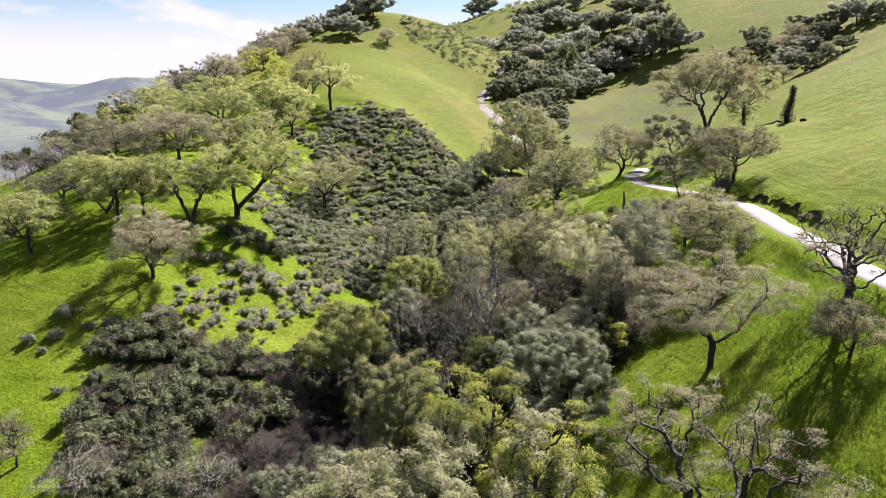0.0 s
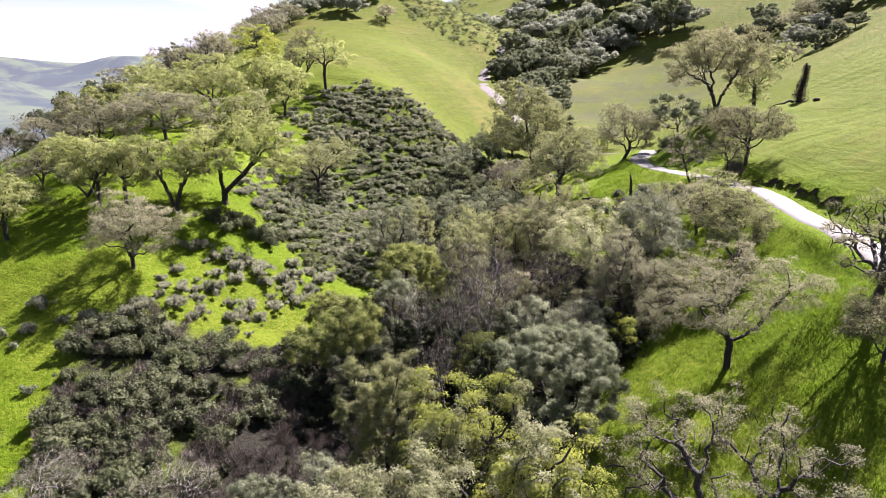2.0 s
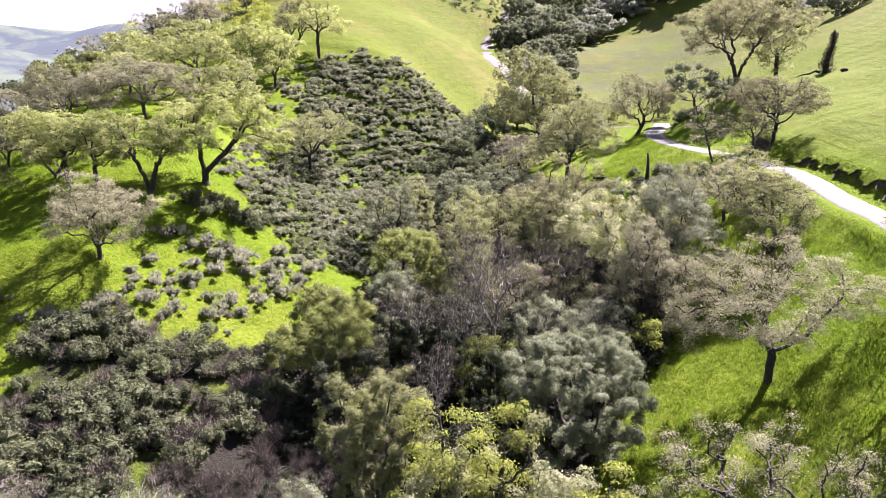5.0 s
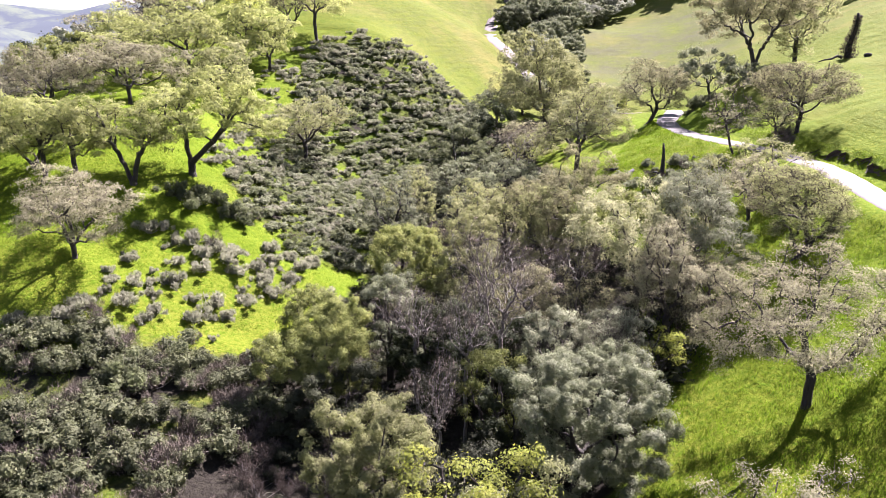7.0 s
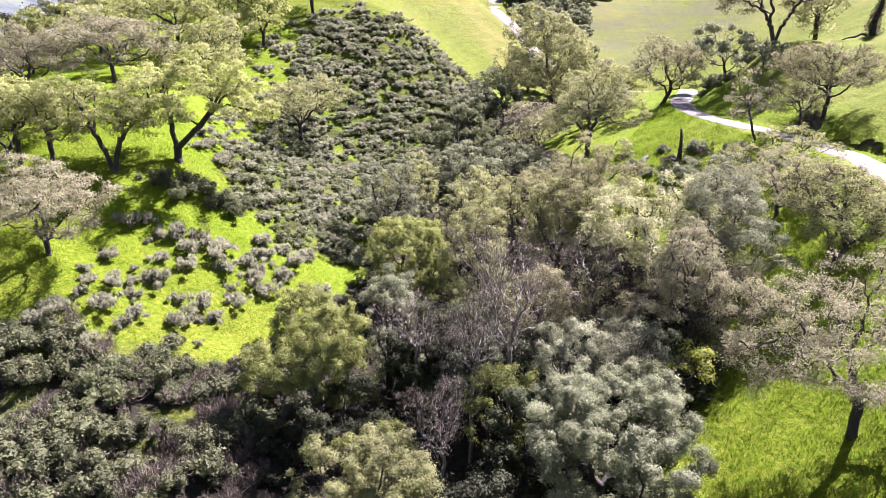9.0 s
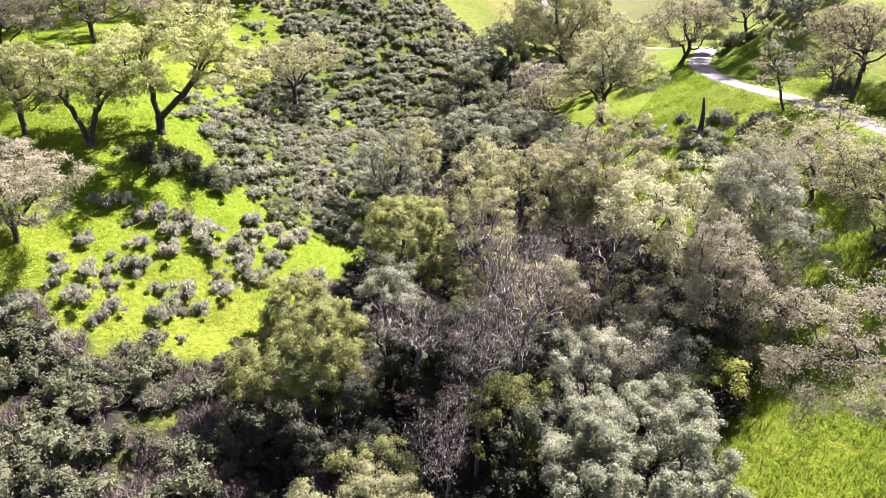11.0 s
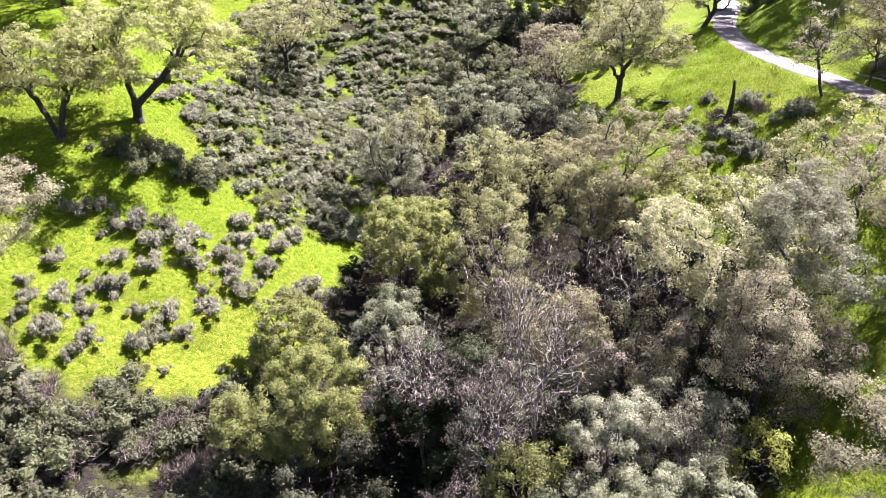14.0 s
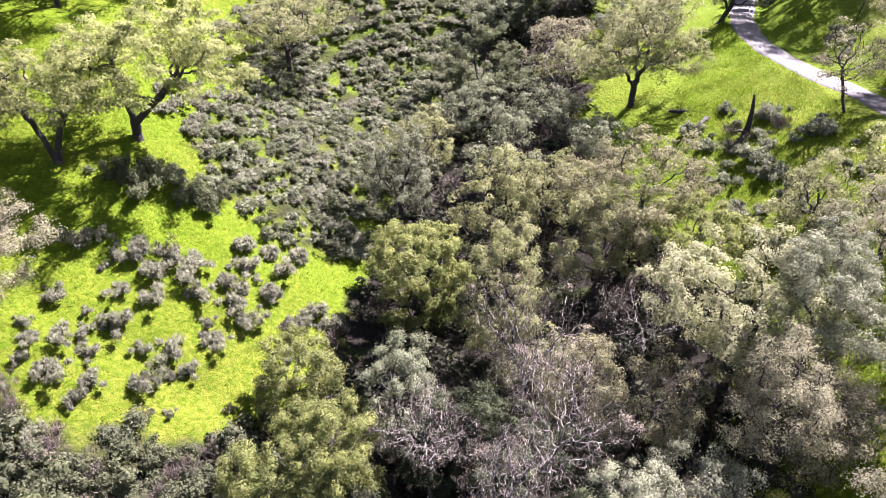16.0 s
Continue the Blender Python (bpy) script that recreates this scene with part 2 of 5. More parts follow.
# far live oaks: leaf colour paled and greyed in place of haze
HAZED_LEAF = leaf_material("hazed_live_oak_leaf", (0.222, 0.239, 0.174), (0.293, 0.309, 0.234), (0.185, 0.201, 0.141), 0.5, close=0.68)
# the evergreen leaf again, its colour darkened to stand for shade in the ravine
SHADE_DARKENED_LEAF = leaf_material("shade_darkened_leaf", (0.0223, 0.0273, 0.0109), (0.0347, 0.0397, 0.0174), (0.0174, 0.0208, 0.00992), 0.2, close=0.68)
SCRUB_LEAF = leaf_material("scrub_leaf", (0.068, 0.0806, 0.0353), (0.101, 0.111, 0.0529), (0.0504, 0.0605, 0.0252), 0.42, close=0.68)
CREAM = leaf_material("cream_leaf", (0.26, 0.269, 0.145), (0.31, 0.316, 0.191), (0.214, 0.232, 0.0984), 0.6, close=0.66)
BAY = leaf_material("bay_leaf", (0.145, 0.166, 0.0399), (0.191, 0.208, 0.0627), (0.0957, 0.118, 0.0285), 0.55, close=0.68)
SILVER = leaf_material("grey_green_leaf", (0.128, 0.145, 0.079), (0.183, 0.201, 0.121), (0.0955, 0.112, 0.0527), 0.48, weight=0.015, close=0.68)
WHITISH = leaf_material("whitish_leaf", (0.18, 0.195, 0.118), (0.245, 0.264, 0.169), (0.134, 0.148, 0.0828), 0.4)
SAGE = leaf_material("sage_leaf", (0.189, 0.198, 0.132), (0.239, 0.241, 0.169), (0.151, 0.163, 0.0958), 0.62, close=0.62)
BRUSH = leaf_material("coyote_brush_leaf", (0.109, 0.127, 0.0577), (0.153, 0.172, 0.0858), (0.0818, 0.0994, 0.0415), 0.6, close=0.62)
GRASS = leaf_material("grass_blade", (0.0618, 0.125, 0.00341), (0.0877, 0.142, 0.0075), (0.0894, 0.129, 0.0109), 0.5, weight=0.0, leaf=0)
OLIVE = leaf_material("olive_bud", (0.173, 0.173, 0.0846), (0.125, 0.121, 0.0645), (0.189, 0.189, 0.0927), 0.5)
IVY = leaf_material("ivy_leaf", (0.06076, 0.04898, 0.03286), (0.093, 0.07688, 0.0558), (0.0465, 0.03968, 0.0279), 0.3)
CHAR = bark_material("charred_wood", (0.01612, 0.01364, 0.01302), (0.00682, 0.0062, 0.00558))
WEATHERED = bark_material("weathered_wood", (0.1953, 0.186, 0.1717), (0.1209, 0.1116, 0.1023), 12.0)
# ---- the lie of the land: ridges, ravine, benches as lines of x, y, z ----
RAVINE = [(-3, -80, 0), (-3, -20, 4), (-4, 10, 5.5), (-4, 30, 7), (-5, 50, 8.5), (-6, 70, 10), (-4, 85, 12),
          (-1, 100, 15), (5, 120, 18), (13, 150, 21.5), (22, 190, 26), (32, 235, 32), (42, 290, 42), (55, 350, 56)]
SPUR = [(-43, 57, 17), (-33, 63, 19.4), (-33, 78, 23.4), (-29, 83, 23.8), (-44, 80.5, 24), (-36, 45, 13), (-30, 36, 9.5),
        (-25, 65, 16.2), (-22, 61, 14), (-15, 76, 14.5), (-12, 82, 13.3), (-53, 72, 20), (-21, 109, 21), (-16, 98, 17.5),
        (-40, 102, 29.5), (-27, 95, 24)]
UPPER = [(-30, 130, 32.5), (-24, 145, 37.5), (-8, 147, 35.5), (-22, 157, 42), (-55, 165, 41), (-85, 130, 24.5), (2, 153, 27.5),
         (-19, 240, 56.5), (-18, 275, 71), (-5, 275, 67), (25, 275, 52), (12, 222, 37), (15, 202, 34), (-50, 240, 58),
         (-8, 190, 45), (-34, 200, 50), (4, 287, 66.3), (11, 290, 63.4), (18, 295, 60), (25, 300, 56.2)]
BENCH = [(34, 20, 24.3), (38, 20, 24.3), (34.4, 41, 24.6), (38.4, 41, 24.7), (35.4, 65, 24.9), (39.2, 65, 25), (35.8, 85, 25.3),
         (39.6, 85, 25.3), (33.6, 105, 25.3), (37.4, 105, 25.3), (35.4, 126, 24.8), (39.2, 126, 24.8), (41, 142, 24.5), (44, 142, 24.6)]
RIGHT = [(10, 40, 11), (23.4, 41.8, 17.2), (14, 57, 14), (25, 60, 19), (26, 89, 22), (17.5, 99.5, 20.7), (43.5, 41, 28.5), (44, 65, 28.3),
         (44.5, 85, 28.2), (42.5, 105, 27.6), (45, 126, 28.5), (50, 65, 31.5), (50, 124, 33), (56, 106, 31.2), (62, 114, 32.4), (69, 131, 35), (76, 163, 36.6), (125, 243, 56),
         (60, 267, 38), (62, 60, 34.5), (100, 100, 48), (90, 330, 60), (110, 30, 50), (10, 10, 9), (20, 20, 14), (28, 5, 19)]
OUTER = [(200, 300, 95), (250, 120, 98), (240, -60, 80), (7, 620, 96), (34, 620, 106), (130, 620, 128), (260, 650, 165), (-70, 620, 62),
         (10, 430, 66), (80, 450, 84), (-150, 130, -4), (-110, 60, -6), (-75, 20, -5), (-110, 220, 18), (-220, 300, -40), (-420, 420, -62),
         (-300, 60, -55), (-130, -60, -30), (-250, 700, -60), (500, 600, 190), (500, 0, 120), (-500, -60, -70), (100, -100, 40), (-600, 900, -75),
         (0, 900, 60), (300, 900, 130)]
LAND = np.array(RAVINE + SPUR + UPPER + BENCH + RIGHT + OUTER, float)


def _bend(d2):
    return np.where(d2 > 0, d2 * np.log(np.maximum(d2, 1e-9)), 0.0)


def _spline():
    """Weights of a thin plate through the lines of the land."""
    n = len(LAND)
    p = LAND[:, :2] / 100
    k = _bend(((p[:, None] - p[None]) ** 2).sum(-1)) + np.eye(n) * 2e-5
    q = np.c_[np.ones(n), p]
    a = np.block([[k, q], [q.T, np.zeros((3, 3))]])
    return np.linalg.solve(a, np.r_[LAND[:, 2], 0, 0, 0])


WEIGHTS = _spline()


def smooth_land(x, y):
    x, y = np.asarray(x, float), np.asarray(y, float)
    s = np.c_[x.ravel(), y.ravel()] / 100
    out = np.empty(len(s))
    for a in range(0, len(s), 4000):
        c = s[a:a + 4000]
        k = _bend(((c[:, None] - LAND[None, :, :2] / 100) ** 2).sum(-1))
        out[a:a + 4000] = k @ WEIGHTS[:-3] + np.c_[np.ones(len(c)), c] @ WEIGHTS[-3:]
    return out.reshape(x.shape)


# ---- the road and the track, and the ground under them ----
ROAD_LINE = [(36.0, -40), (36.0, 0), (36.1, 20), (36.2, 41), (37.2, 52), (38.2, 65), (38.7, 78), (38.3, 88), (37.2, 92.9), (35.8, 96.8), (34.6, 101.5), (33.7, 106.5),
             (33.6, 112), (34.6, 118), (36.8, 125), (39.5, 131.5), (41.6, 138), (42, 146), (38, 158), (33, 172)]
TRACK_LINE = [(33, 172), (24, 188), (16.5, 201), (13.2, 212), (12.6, 224), (13.4, 234), (16.5, 246), (20, 254), (23, 270)]


def curve_line(pts, step):
    """A smooth line through pts, with a point about every step."""
    p = np.array(pts, float)
    p = np.r_[[2 * p[0] - p[1]], p, [2 * p[-1] - p[-2]]]
    out = []
    for a, b, c, d in zip(p, p[1:], p[2:], p[3:]):
        k = max(2, int(np.linalg.norm(c - b) / step))
        t = np.arange(k)[:, None] / k
        out.append(0.5 * (2 * b + (c - a) * t + (2 * a - 5 * b + 4 * c - d) * t**2 + (3 * b - a - 3 * c + d) * t**3))
    return np.concatenate(out + [p[-2:-1]])


WAYS = [(curve_line(ROAD_LINE, 1.0), 1.5), (curve_line(TRACK_LINE, 1.0), 1.9)]
WAYS = [(line, half, smooth_land(line[:, 0], line[:, 1])) for line, half in WAYS]
WAYS = [(line, half, np.convolve(np.pad(z, 6, mode="edge"), np.ones(13) / 13, "valid")) for line, half, z in WAYS]


def roughness(x, y):
    """Hummocks and cattle terraces, in metres."""
    def wave(s, ax, ay, ph):
        return np.sin(x / s * ax + y / s * ay + ph)
    r = 0.25 * wave(9, 1, 0.7, 0.3) * wave(7, -0.6, 1, 1.1) + 0.12 * wave(2.7, 1, 0.3, 2.0) * wave(3.3, -0.4, 1.1, 0.5)
    return r + 0.07 * wave(1.3, 0.9, 0.5, 1.0) * wave(1.1, -0.5, 0.8, 2.2) + 0.05 * wave(0.8, 0.2, 1.0, 0.0)


def ground(x, y):
    """The height of the ground at x, y."""
    x, y = np.atleast_1d(np.asarray(x, float)), np.atleast_1d(np.asarray(y, float))
    shape = x.shape
    x, y = x.ravel(), y.ravel()
    z = smooth_land(np.clip(x, -650, 550), np.clip(y, -150, 950)) + roughness(x, y)
    for line, half, wz in WAYS:
        near = np.where((np.abs(y - line[:, 1].mean()) < np.ptp(line[:, 1]) / 2 + 8) & (np.abs(x - line[:, 0].mean()) < np.ptp(line[:, 0]) / 2 + 8))[0]
        if not len(near):
            continue
        d2 = (x[near, None] - line[None, :, 0]) ** 2 + (y[near, None] - line[None, :, 1]) ** 2
        k = d2.argmin(1)
        d = np.sqrt(d2[np.arange(len(near)), k])
        f = np.clip((d - half - 0.5) / 2.0, 0, 1)
        f = f * f * (3 - 2 * f)
        z[near] = wz[k] * (1 - f) + z[near] * f
    return z.reshape(shape)


def gz(x, y):
    return float(ground(x, y)[0])


def mesh_of(name, verts, faces, mat, smooth=False):
    """A mesh from arrays: faces all with the same number of corners."""
    verts, faces = np.asarray(verts, np.float32), np.asarray(faces, np.int32)
    me = bpy.data.meshes.new(name)
    me.vertices.add(len(verts))
    me.vertices.foreach_set("co", verts.ravel())
    me.loops.add(faces.size)
    me.loops.foreach_set("vertex_index", faces.ravel())
    me.polygons.add(len(faces))
    me.polygons.foreach_set("loop_start", np.arange(len(faces), dtype=np.int32) * faces.shape[1])
    if smooth:
        me.polygons.foreach_set("use_smooth", np.ones(len(faces), bool))
    me.update(calc_edges=True)
    me.materials.append(mat)
    return me


def spaced(lo, hi, fine_lo, fine_hi, fine, growth):
    """Grid lines, close together in the middle and wider apart outwards."""
    mid = list(np.arange(fine_lo, fine_hi + 1e-6, fine))
    step, v = fine, fine_hi
    while v < hi:
        step *= growth
        v += step
        mid.append(min(v, hi))
    step, v = fine, fine_lo
    while v > lo:
        step *= growth
        v -= step
        mid.insert(0, max(v, lo))
    return np.array(mid)


def sheet(name, xs, ys, zs, mat):
    gx, gy = np.meshgrid(xs, ys)
    v = np.stack([gx, gy, zs], -1).reshape(-1, 3)
    i = np.arange(len(xs) * len(ys)).reshape(len(ys), len(xs))
    f = np.stack([i[:-1, :-1], i[:-1, 1:], i[1:, 1:], i[1:, :-1]], -1).reshape(-1, 4)
    return mesh_of(name, v, f, mat, True)


def inside(x, y, poly):
    """Which of the points lie inside the outline."""
    x, y = np.asarray(x, float), np.asarray(y, float)
    hit = np.zeros(x.shape, bool)
    for (ax, ay), (bx, by) in zip(poly, poly[1:] + poly[:1]):
        c = (ay > y) != (by > y)
        hit ^= c & (x < (bx - ax) * (y - ay) / (by - ay + 1e-12) + ax)
    return hit


# Outlines of the plant cover, on the plan.
CHAPARRAL = [(-8, 84), (-11.5, 80.5), (-18, 79.5), (-23, 81.5), (-26, 86), (-25, 101), (-24, 120), (-25, 134), (-22, 143), (-13, 147), (-4, 148), (4, 147), (10, 141), (7, 126), (1, 108), (-3, 94)]
WILD_SAGE = [(-29, 88), (-30, 102), (-29, 118), (-31, 130), (-27, 142), (-20, 149), (-4, 150), (8, 146), (9, 130), (1, 108), (-3, 94), (-8, 84), (-20, 83)]
SAGE_SLOPE = [(-36, 59), (-30, 66), (-27, 74), (-26, 80), (-15, 86), (-11, 80), (-11, 70), (-15, 61), (-25, 56)]
LOWER_SCRUB = [(-36, 58), (-26, 58), (-15, 60), (-13, 54), (-14, 40), (-12, 28), (-26, 30), (-33, 42)]
RAVINE_BED = [(-9, 10), (-14, 40), (-16, 54), (-15.5, 62), (-11.5, 66), (-10, 78), (-7, 90), (-3, 108), (7, 130), (16, 150), (26, 165), (20, 140), (13, 120), (15.5, 109), (12.5, 101), (15.5, 93), (13, 86), (17, 79), (19, 72), (21, 64), (19, 52), (13, 45), (9, 36), (6, 10)]
BARE_SLOPE = [(30, 225), (44, 190), (78, 205), (100, 262), (80, 290), (48, 270)]

grid_x = spaced(-1500, 1500, -58, 62, 0.8, 1.09)
grid_y = spaced(-700, 1600, 14, 150, 0.8, 1.07)
GX, GY = np.meshgrid(grid_x, grid_y)
GZ = ground(GX, GY)
far_fall = np.clip((np.hypot(GX, GY - 150) - 650) / 500, 0, 1)
GZ = np.where(GX < 120, GZ * (1 - far_fall) - 75 * far_fall, GZ)
land = tagged(new("ground", sheet("ground", grid_x, grid_y, GZ, MEADOW)), "bright green spring grass hillside with hummocks and bare earth, darkened for shade", "ground", kind="structure")
# bare earth under the plants, with their shade put into its colour
shaded_soil = np.zeros(GX.shape)
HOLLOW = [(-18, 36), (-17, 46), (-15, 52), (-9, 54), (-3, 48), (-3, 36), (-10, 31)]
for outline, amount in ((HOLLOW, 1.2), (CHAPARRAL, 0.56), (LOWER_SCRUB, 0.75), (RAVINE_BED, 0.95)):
    shaded_soil = np.maximum(shaded_soil, amount * inside(GX, GY, outline))
pad = shaded_soil.copy()
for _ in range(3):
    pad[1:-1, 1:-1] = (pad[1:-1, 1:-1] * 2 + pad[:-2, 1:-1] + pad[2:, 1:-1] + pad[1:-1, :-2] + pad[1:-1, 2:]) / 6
def ramp(v, a, b):
    f = np.clip((v - a) / (b - a), 0, 1)
    return f * f * (3 - 2 * f)


# Short, drier turf on the upper slopes; lush grass below.
dryness = np.maximum(0.85 * ramp(GY, 120, 175), 0.6 * ramp(GX, 41, 48) * ramp(GY, 20, 70))
attr = land.data.attributes.new("dry", "FLOAT", "POINT")
attr.data.foreach_set("value", dryness.astype(np.float32).ravel())
stony = inside(GX, GY, BARE_SLOPE).astype(float)
for _ in range(4):
    stony[1:-1, 1:-1] = (stony[1:-1, 1:-1] * 2 + stony[:-2, 1:-1] + stony[2:, 1:-1] + stony[1:-1, :-2] + stony[1:-1, 2:]) / 6
attr = land.data.attributes.new("stony", "FLOAT", "POINT")
attr.data.foreach_set("value", stony.astype(np.float32).ravel())
attr = land.data.attributes.new("shaded_soil", "FLOAT", "POINT")
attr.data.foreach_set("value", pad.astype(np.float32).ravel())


def ribbon(name, way, mat, label):
    """A way laid on its bench: crowned, with a worn uneven edge and a real thickness."""
    line, half, wz = way
    tang = np.gradient(line, axis=0)
    tang /= np.linalg.norm(tang, axis=1)[:, None]
    side = np.c_[tang[:, 1], -tang[:, 0]]
    rng = np.random.RandomState(5)
    offs = np.array([-1.12, -1.0, -0.5, 0.0, 0.5, 1.0, 1.12])
    rise = np.array([-0.25, 0.05, 0.08, 0.1, 0.08, 0.05, -0.25])
    wob = 1 + 0.06 * np.sin(np.arange(len(line)) * 0.7) + rng.normal(0, 0.03, len(line))
    v = np.concatenate([np.c_[line + side * (o * half * wob)[:, None], wz + r] for o, r in zip(offs, rise)])
    n = len(line)
    i = np.arange(7 * n).reshape(7, n)
    f = np.stack([i[:-1, :-1], i[:-1, 1:], i[1:, 1:], i[1:, :-1]], -1).reshape(-1, 4)
    return tagged(new(name, mesh_of(name, v, f, mat, True)), label, "road", kind="structure")


ribbon("road", WAYS[0], ROAD, "pale grey gravel road bright in the sun along the slope")
ribbon("dirt_track", WAYS[1], DIRT, "brown dirt track winding up the far meadow")



def cut_bank():
    """The raw earth face above the road, ragged, with a lip that overhangs."""
    rng = np.random.RandomState(12)
    ys = np.arange(60, 86, 0.25)
    n = len(ys)
    sway = 0.25 * np.sin(ys * 1.3) + 0.18 * np.sin(ys * 3.1 + 1) + rng.normal(0, 0.07, n)
    x0 = 41.3 + 0.4 * np.sin((ys - 60) / 8) + sway
    tall = np.clip(0.4 + 0.15 * np.sin(ys * 0.9) + 0.12 * np.sin(ys * 2.3) + rng.normal(0, 0.07, n), 0.1, 0.8) * np.clip(np.minimum(ys - 60, 86 - ys) / 3, 0, 1)
    z0 = ground(x0, ys)
    rows = [(x0 - 0.25, z0 - 0.15), (x0 + 0.15, z0 + 0.3 * tall), (x0 + 0.2, z0 + 0.7 * tall), (x0 - 0.05, z0 + tall), (x0 + 0.5, z0 + tall + 0.08), (x0 + 2.6, ground(x0 + 2.6, ys) - 0.1)]
    v = np.concatenate([np.c_[x + rng.normal(0, 0.05, n), ys, z] for x, z in rows])
    i = np.arange(6 * n).reshape(6, n)
    f = np.stack([i[:-1, :-1], i[:-1, 1:], i[1:, 1:], i[1:, :-1]], -1).reshape(-1, 4)
    me = mesh_of("cut_bank", v, f, BANK)
    me.materials.append(MEADOW)
    me.polygons.foreach_set("material_index", np.repeat([0, 0, 0, 1, 1], n - 1).astype(np.int32))
    tagged(new("cut_bank", me), "ragged dark earth bank with overhanging grass above the road", "bank", kind="structure")


cut_bank()

# Hills beyond the valley.
bx, by = spaced(-4800, 1500, -4800, 1500, 70, 1.1), spaced(500, 4700, 500, 4700, 70, 1.1)
BX, BY = np.meshgrid(bx, by)
far_d = np.hypot(BX, BY)


def fold(x, y, s, p):
    return 1 - np.abs(np.sin(x / s + 1.3 * np.sin(y / s * 0.7 + p)) * np.cos(y / s * 0.8 - p + 0.5 * np.sin(x / s * 1.7)))


BZ = -95 + 120 * fold(BX, BY, 420, 0.4) * np.clip((far_d - 900) / 900, 0, 1) + 40 * fold(BX, BY, 150, 1.7) * np.clip((far_d - 900) / 900, 0, 1)
BZ += np.clip((far_d - 3400) / 900, 0, 1) * (105 + 30 * np.sin(BX / 900 + 1.0) + 35 * fold(BX, BY, 230, 0.9))
BZ[(far_d < 1300) | (BX > -150)] = -110
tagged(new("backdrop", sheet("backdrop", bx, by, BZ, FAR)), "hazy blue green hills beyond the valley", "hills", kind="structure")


# ---- plants: how they grow ----
def unit(v):
    return v / np.maximum(np.linalg.norm(v, axis=-1, keepdims=True), 1e-9)


def grow(rng, height, width, bole, stems=((0.0, 0.0),), n=420, low=0.3, jit=0.3, flat=0.55, step=None, dome=False, lean=(0.0, 0.0)):
    """Branches that grow towards points of a lumpy crown: places, parents, and how many tips each bears."""
    step = step or min(0.05 * width, 0.5)
    d = unit(rng.normal(size=(n, 3)))
    lump = unit(rng.normal(size=(7, 3)) * [1, 1, 0.7])
    r = 0.52 + 0.62 * np.max(np.clip(d @ lump.T, 0, 1) ** 4, axis=1)
    r = r * rng.uniform(0.12, 1.0, n) ** 0.42
    zc = height * (low + (1 - low) * (1 - flat))
    up, down = height - zc, zc - height * low
    half = width * (0.54 if dome else 0.62)
    pts = d * r[:, None] * [half, half, 1.08]
    pts[:, 2] = zc + np.where(pts[:, 2] > 0, pts[:, 2] * up, pts[:, 2] * down)
    pts[:, 2] = np.clip(pts[:, 2], height * low * 0.6 + 0.3, height)
    if dome:
        # an umbrella: airy beneath, the limbs fanning out to a shell of leaf
        rho, rise = np.hypot(pts[:, 0], pts[:, 1]) / half, (pts[:, 2] / height - low) / (1 - low)
        pts = pts[(rho / 0.7) ** 2 + (rise / 0.55) ** 2 > 1]
    pts[:, :2] += np.array(stems[0]) * 0.5 + lean
    pos, par = [np.array([0, 0, -0.4])], [-1]
    k = max(3, int(bole / step))
    fork = max(1, int(k * 0.42)) if len(stems) > 1 else 0
    for a in range(fork):
        pos.append(pos[-1] + [*rng.normal(0, 0.05 * step, 2), (bole + 0.4) / k])
        par.append(len(pos) - 2)
    root = len(pos) - 1
    for sx, sy in stems:
        last, p = root, pos[root]
        for a in range(k - fork):
            f = (a + 1) / (k - fork)
            p = p + np.array([sx, sy, 0]) / (k - fork) * (1.25 - 0.5 * f) + [*rng.normal(0, 0.13 * step, 2), (bole + 0.4) / k]
            pos.append(p.copy())
            par.append(last)
            last = len(pos) - 1
    pos = np.array(pos)
    best, who = np.full(len(pts), 1e9), np.zeros(len(pts), int)
    first = 0
    kids = np.zeros(len(pos), int)
    for _ in range(90):
        new_d = np.linalg.norm(pts[:, None] - pos[None, first:], axis=2)
        k = new_d.argmin(1)
        dist = new_d[np.arange(len(pts)), k]
        near = dist < best
        best[near], who[near] = dist[near], k[near] + first
        keep = best > step * 1.3
        pts, best, who = pts[keep], best[keep], who[keep]
        if not len(pts):
            break
        first = len(pos)
        pull = np.zeros((len(pos), 3))
        np.add.at(pull, who, unit(pts - pos[who]))
        grow_at = np.unique(who)
        grow_at = grow_at[kids[grow_at] < 4]
        if not len(grow_at):
            break
        way = unit(unit(pull[grow_at]) + rng.normal(0, jit, (len(grow_at), 3)) + [0, 0, 0.04])
        kids[grow_at] += 1
        pos = np.r_[pos, pos[grow_at] + way * step]
        par += list(grow_at)
        kids = np.r_[kids, np.zeros(len(grow_at), int)]
    par = np.array(par)
    tips = np.zeros(len(pos))
    tips[np.setdiff1d(np.arange(len(pos)), par)] = 1
    for i in range(len(pos) - 1, -1, -1):
        if par[i] >= 0:
            tips[par[i]] += tips[i]
    return pos, par, tips


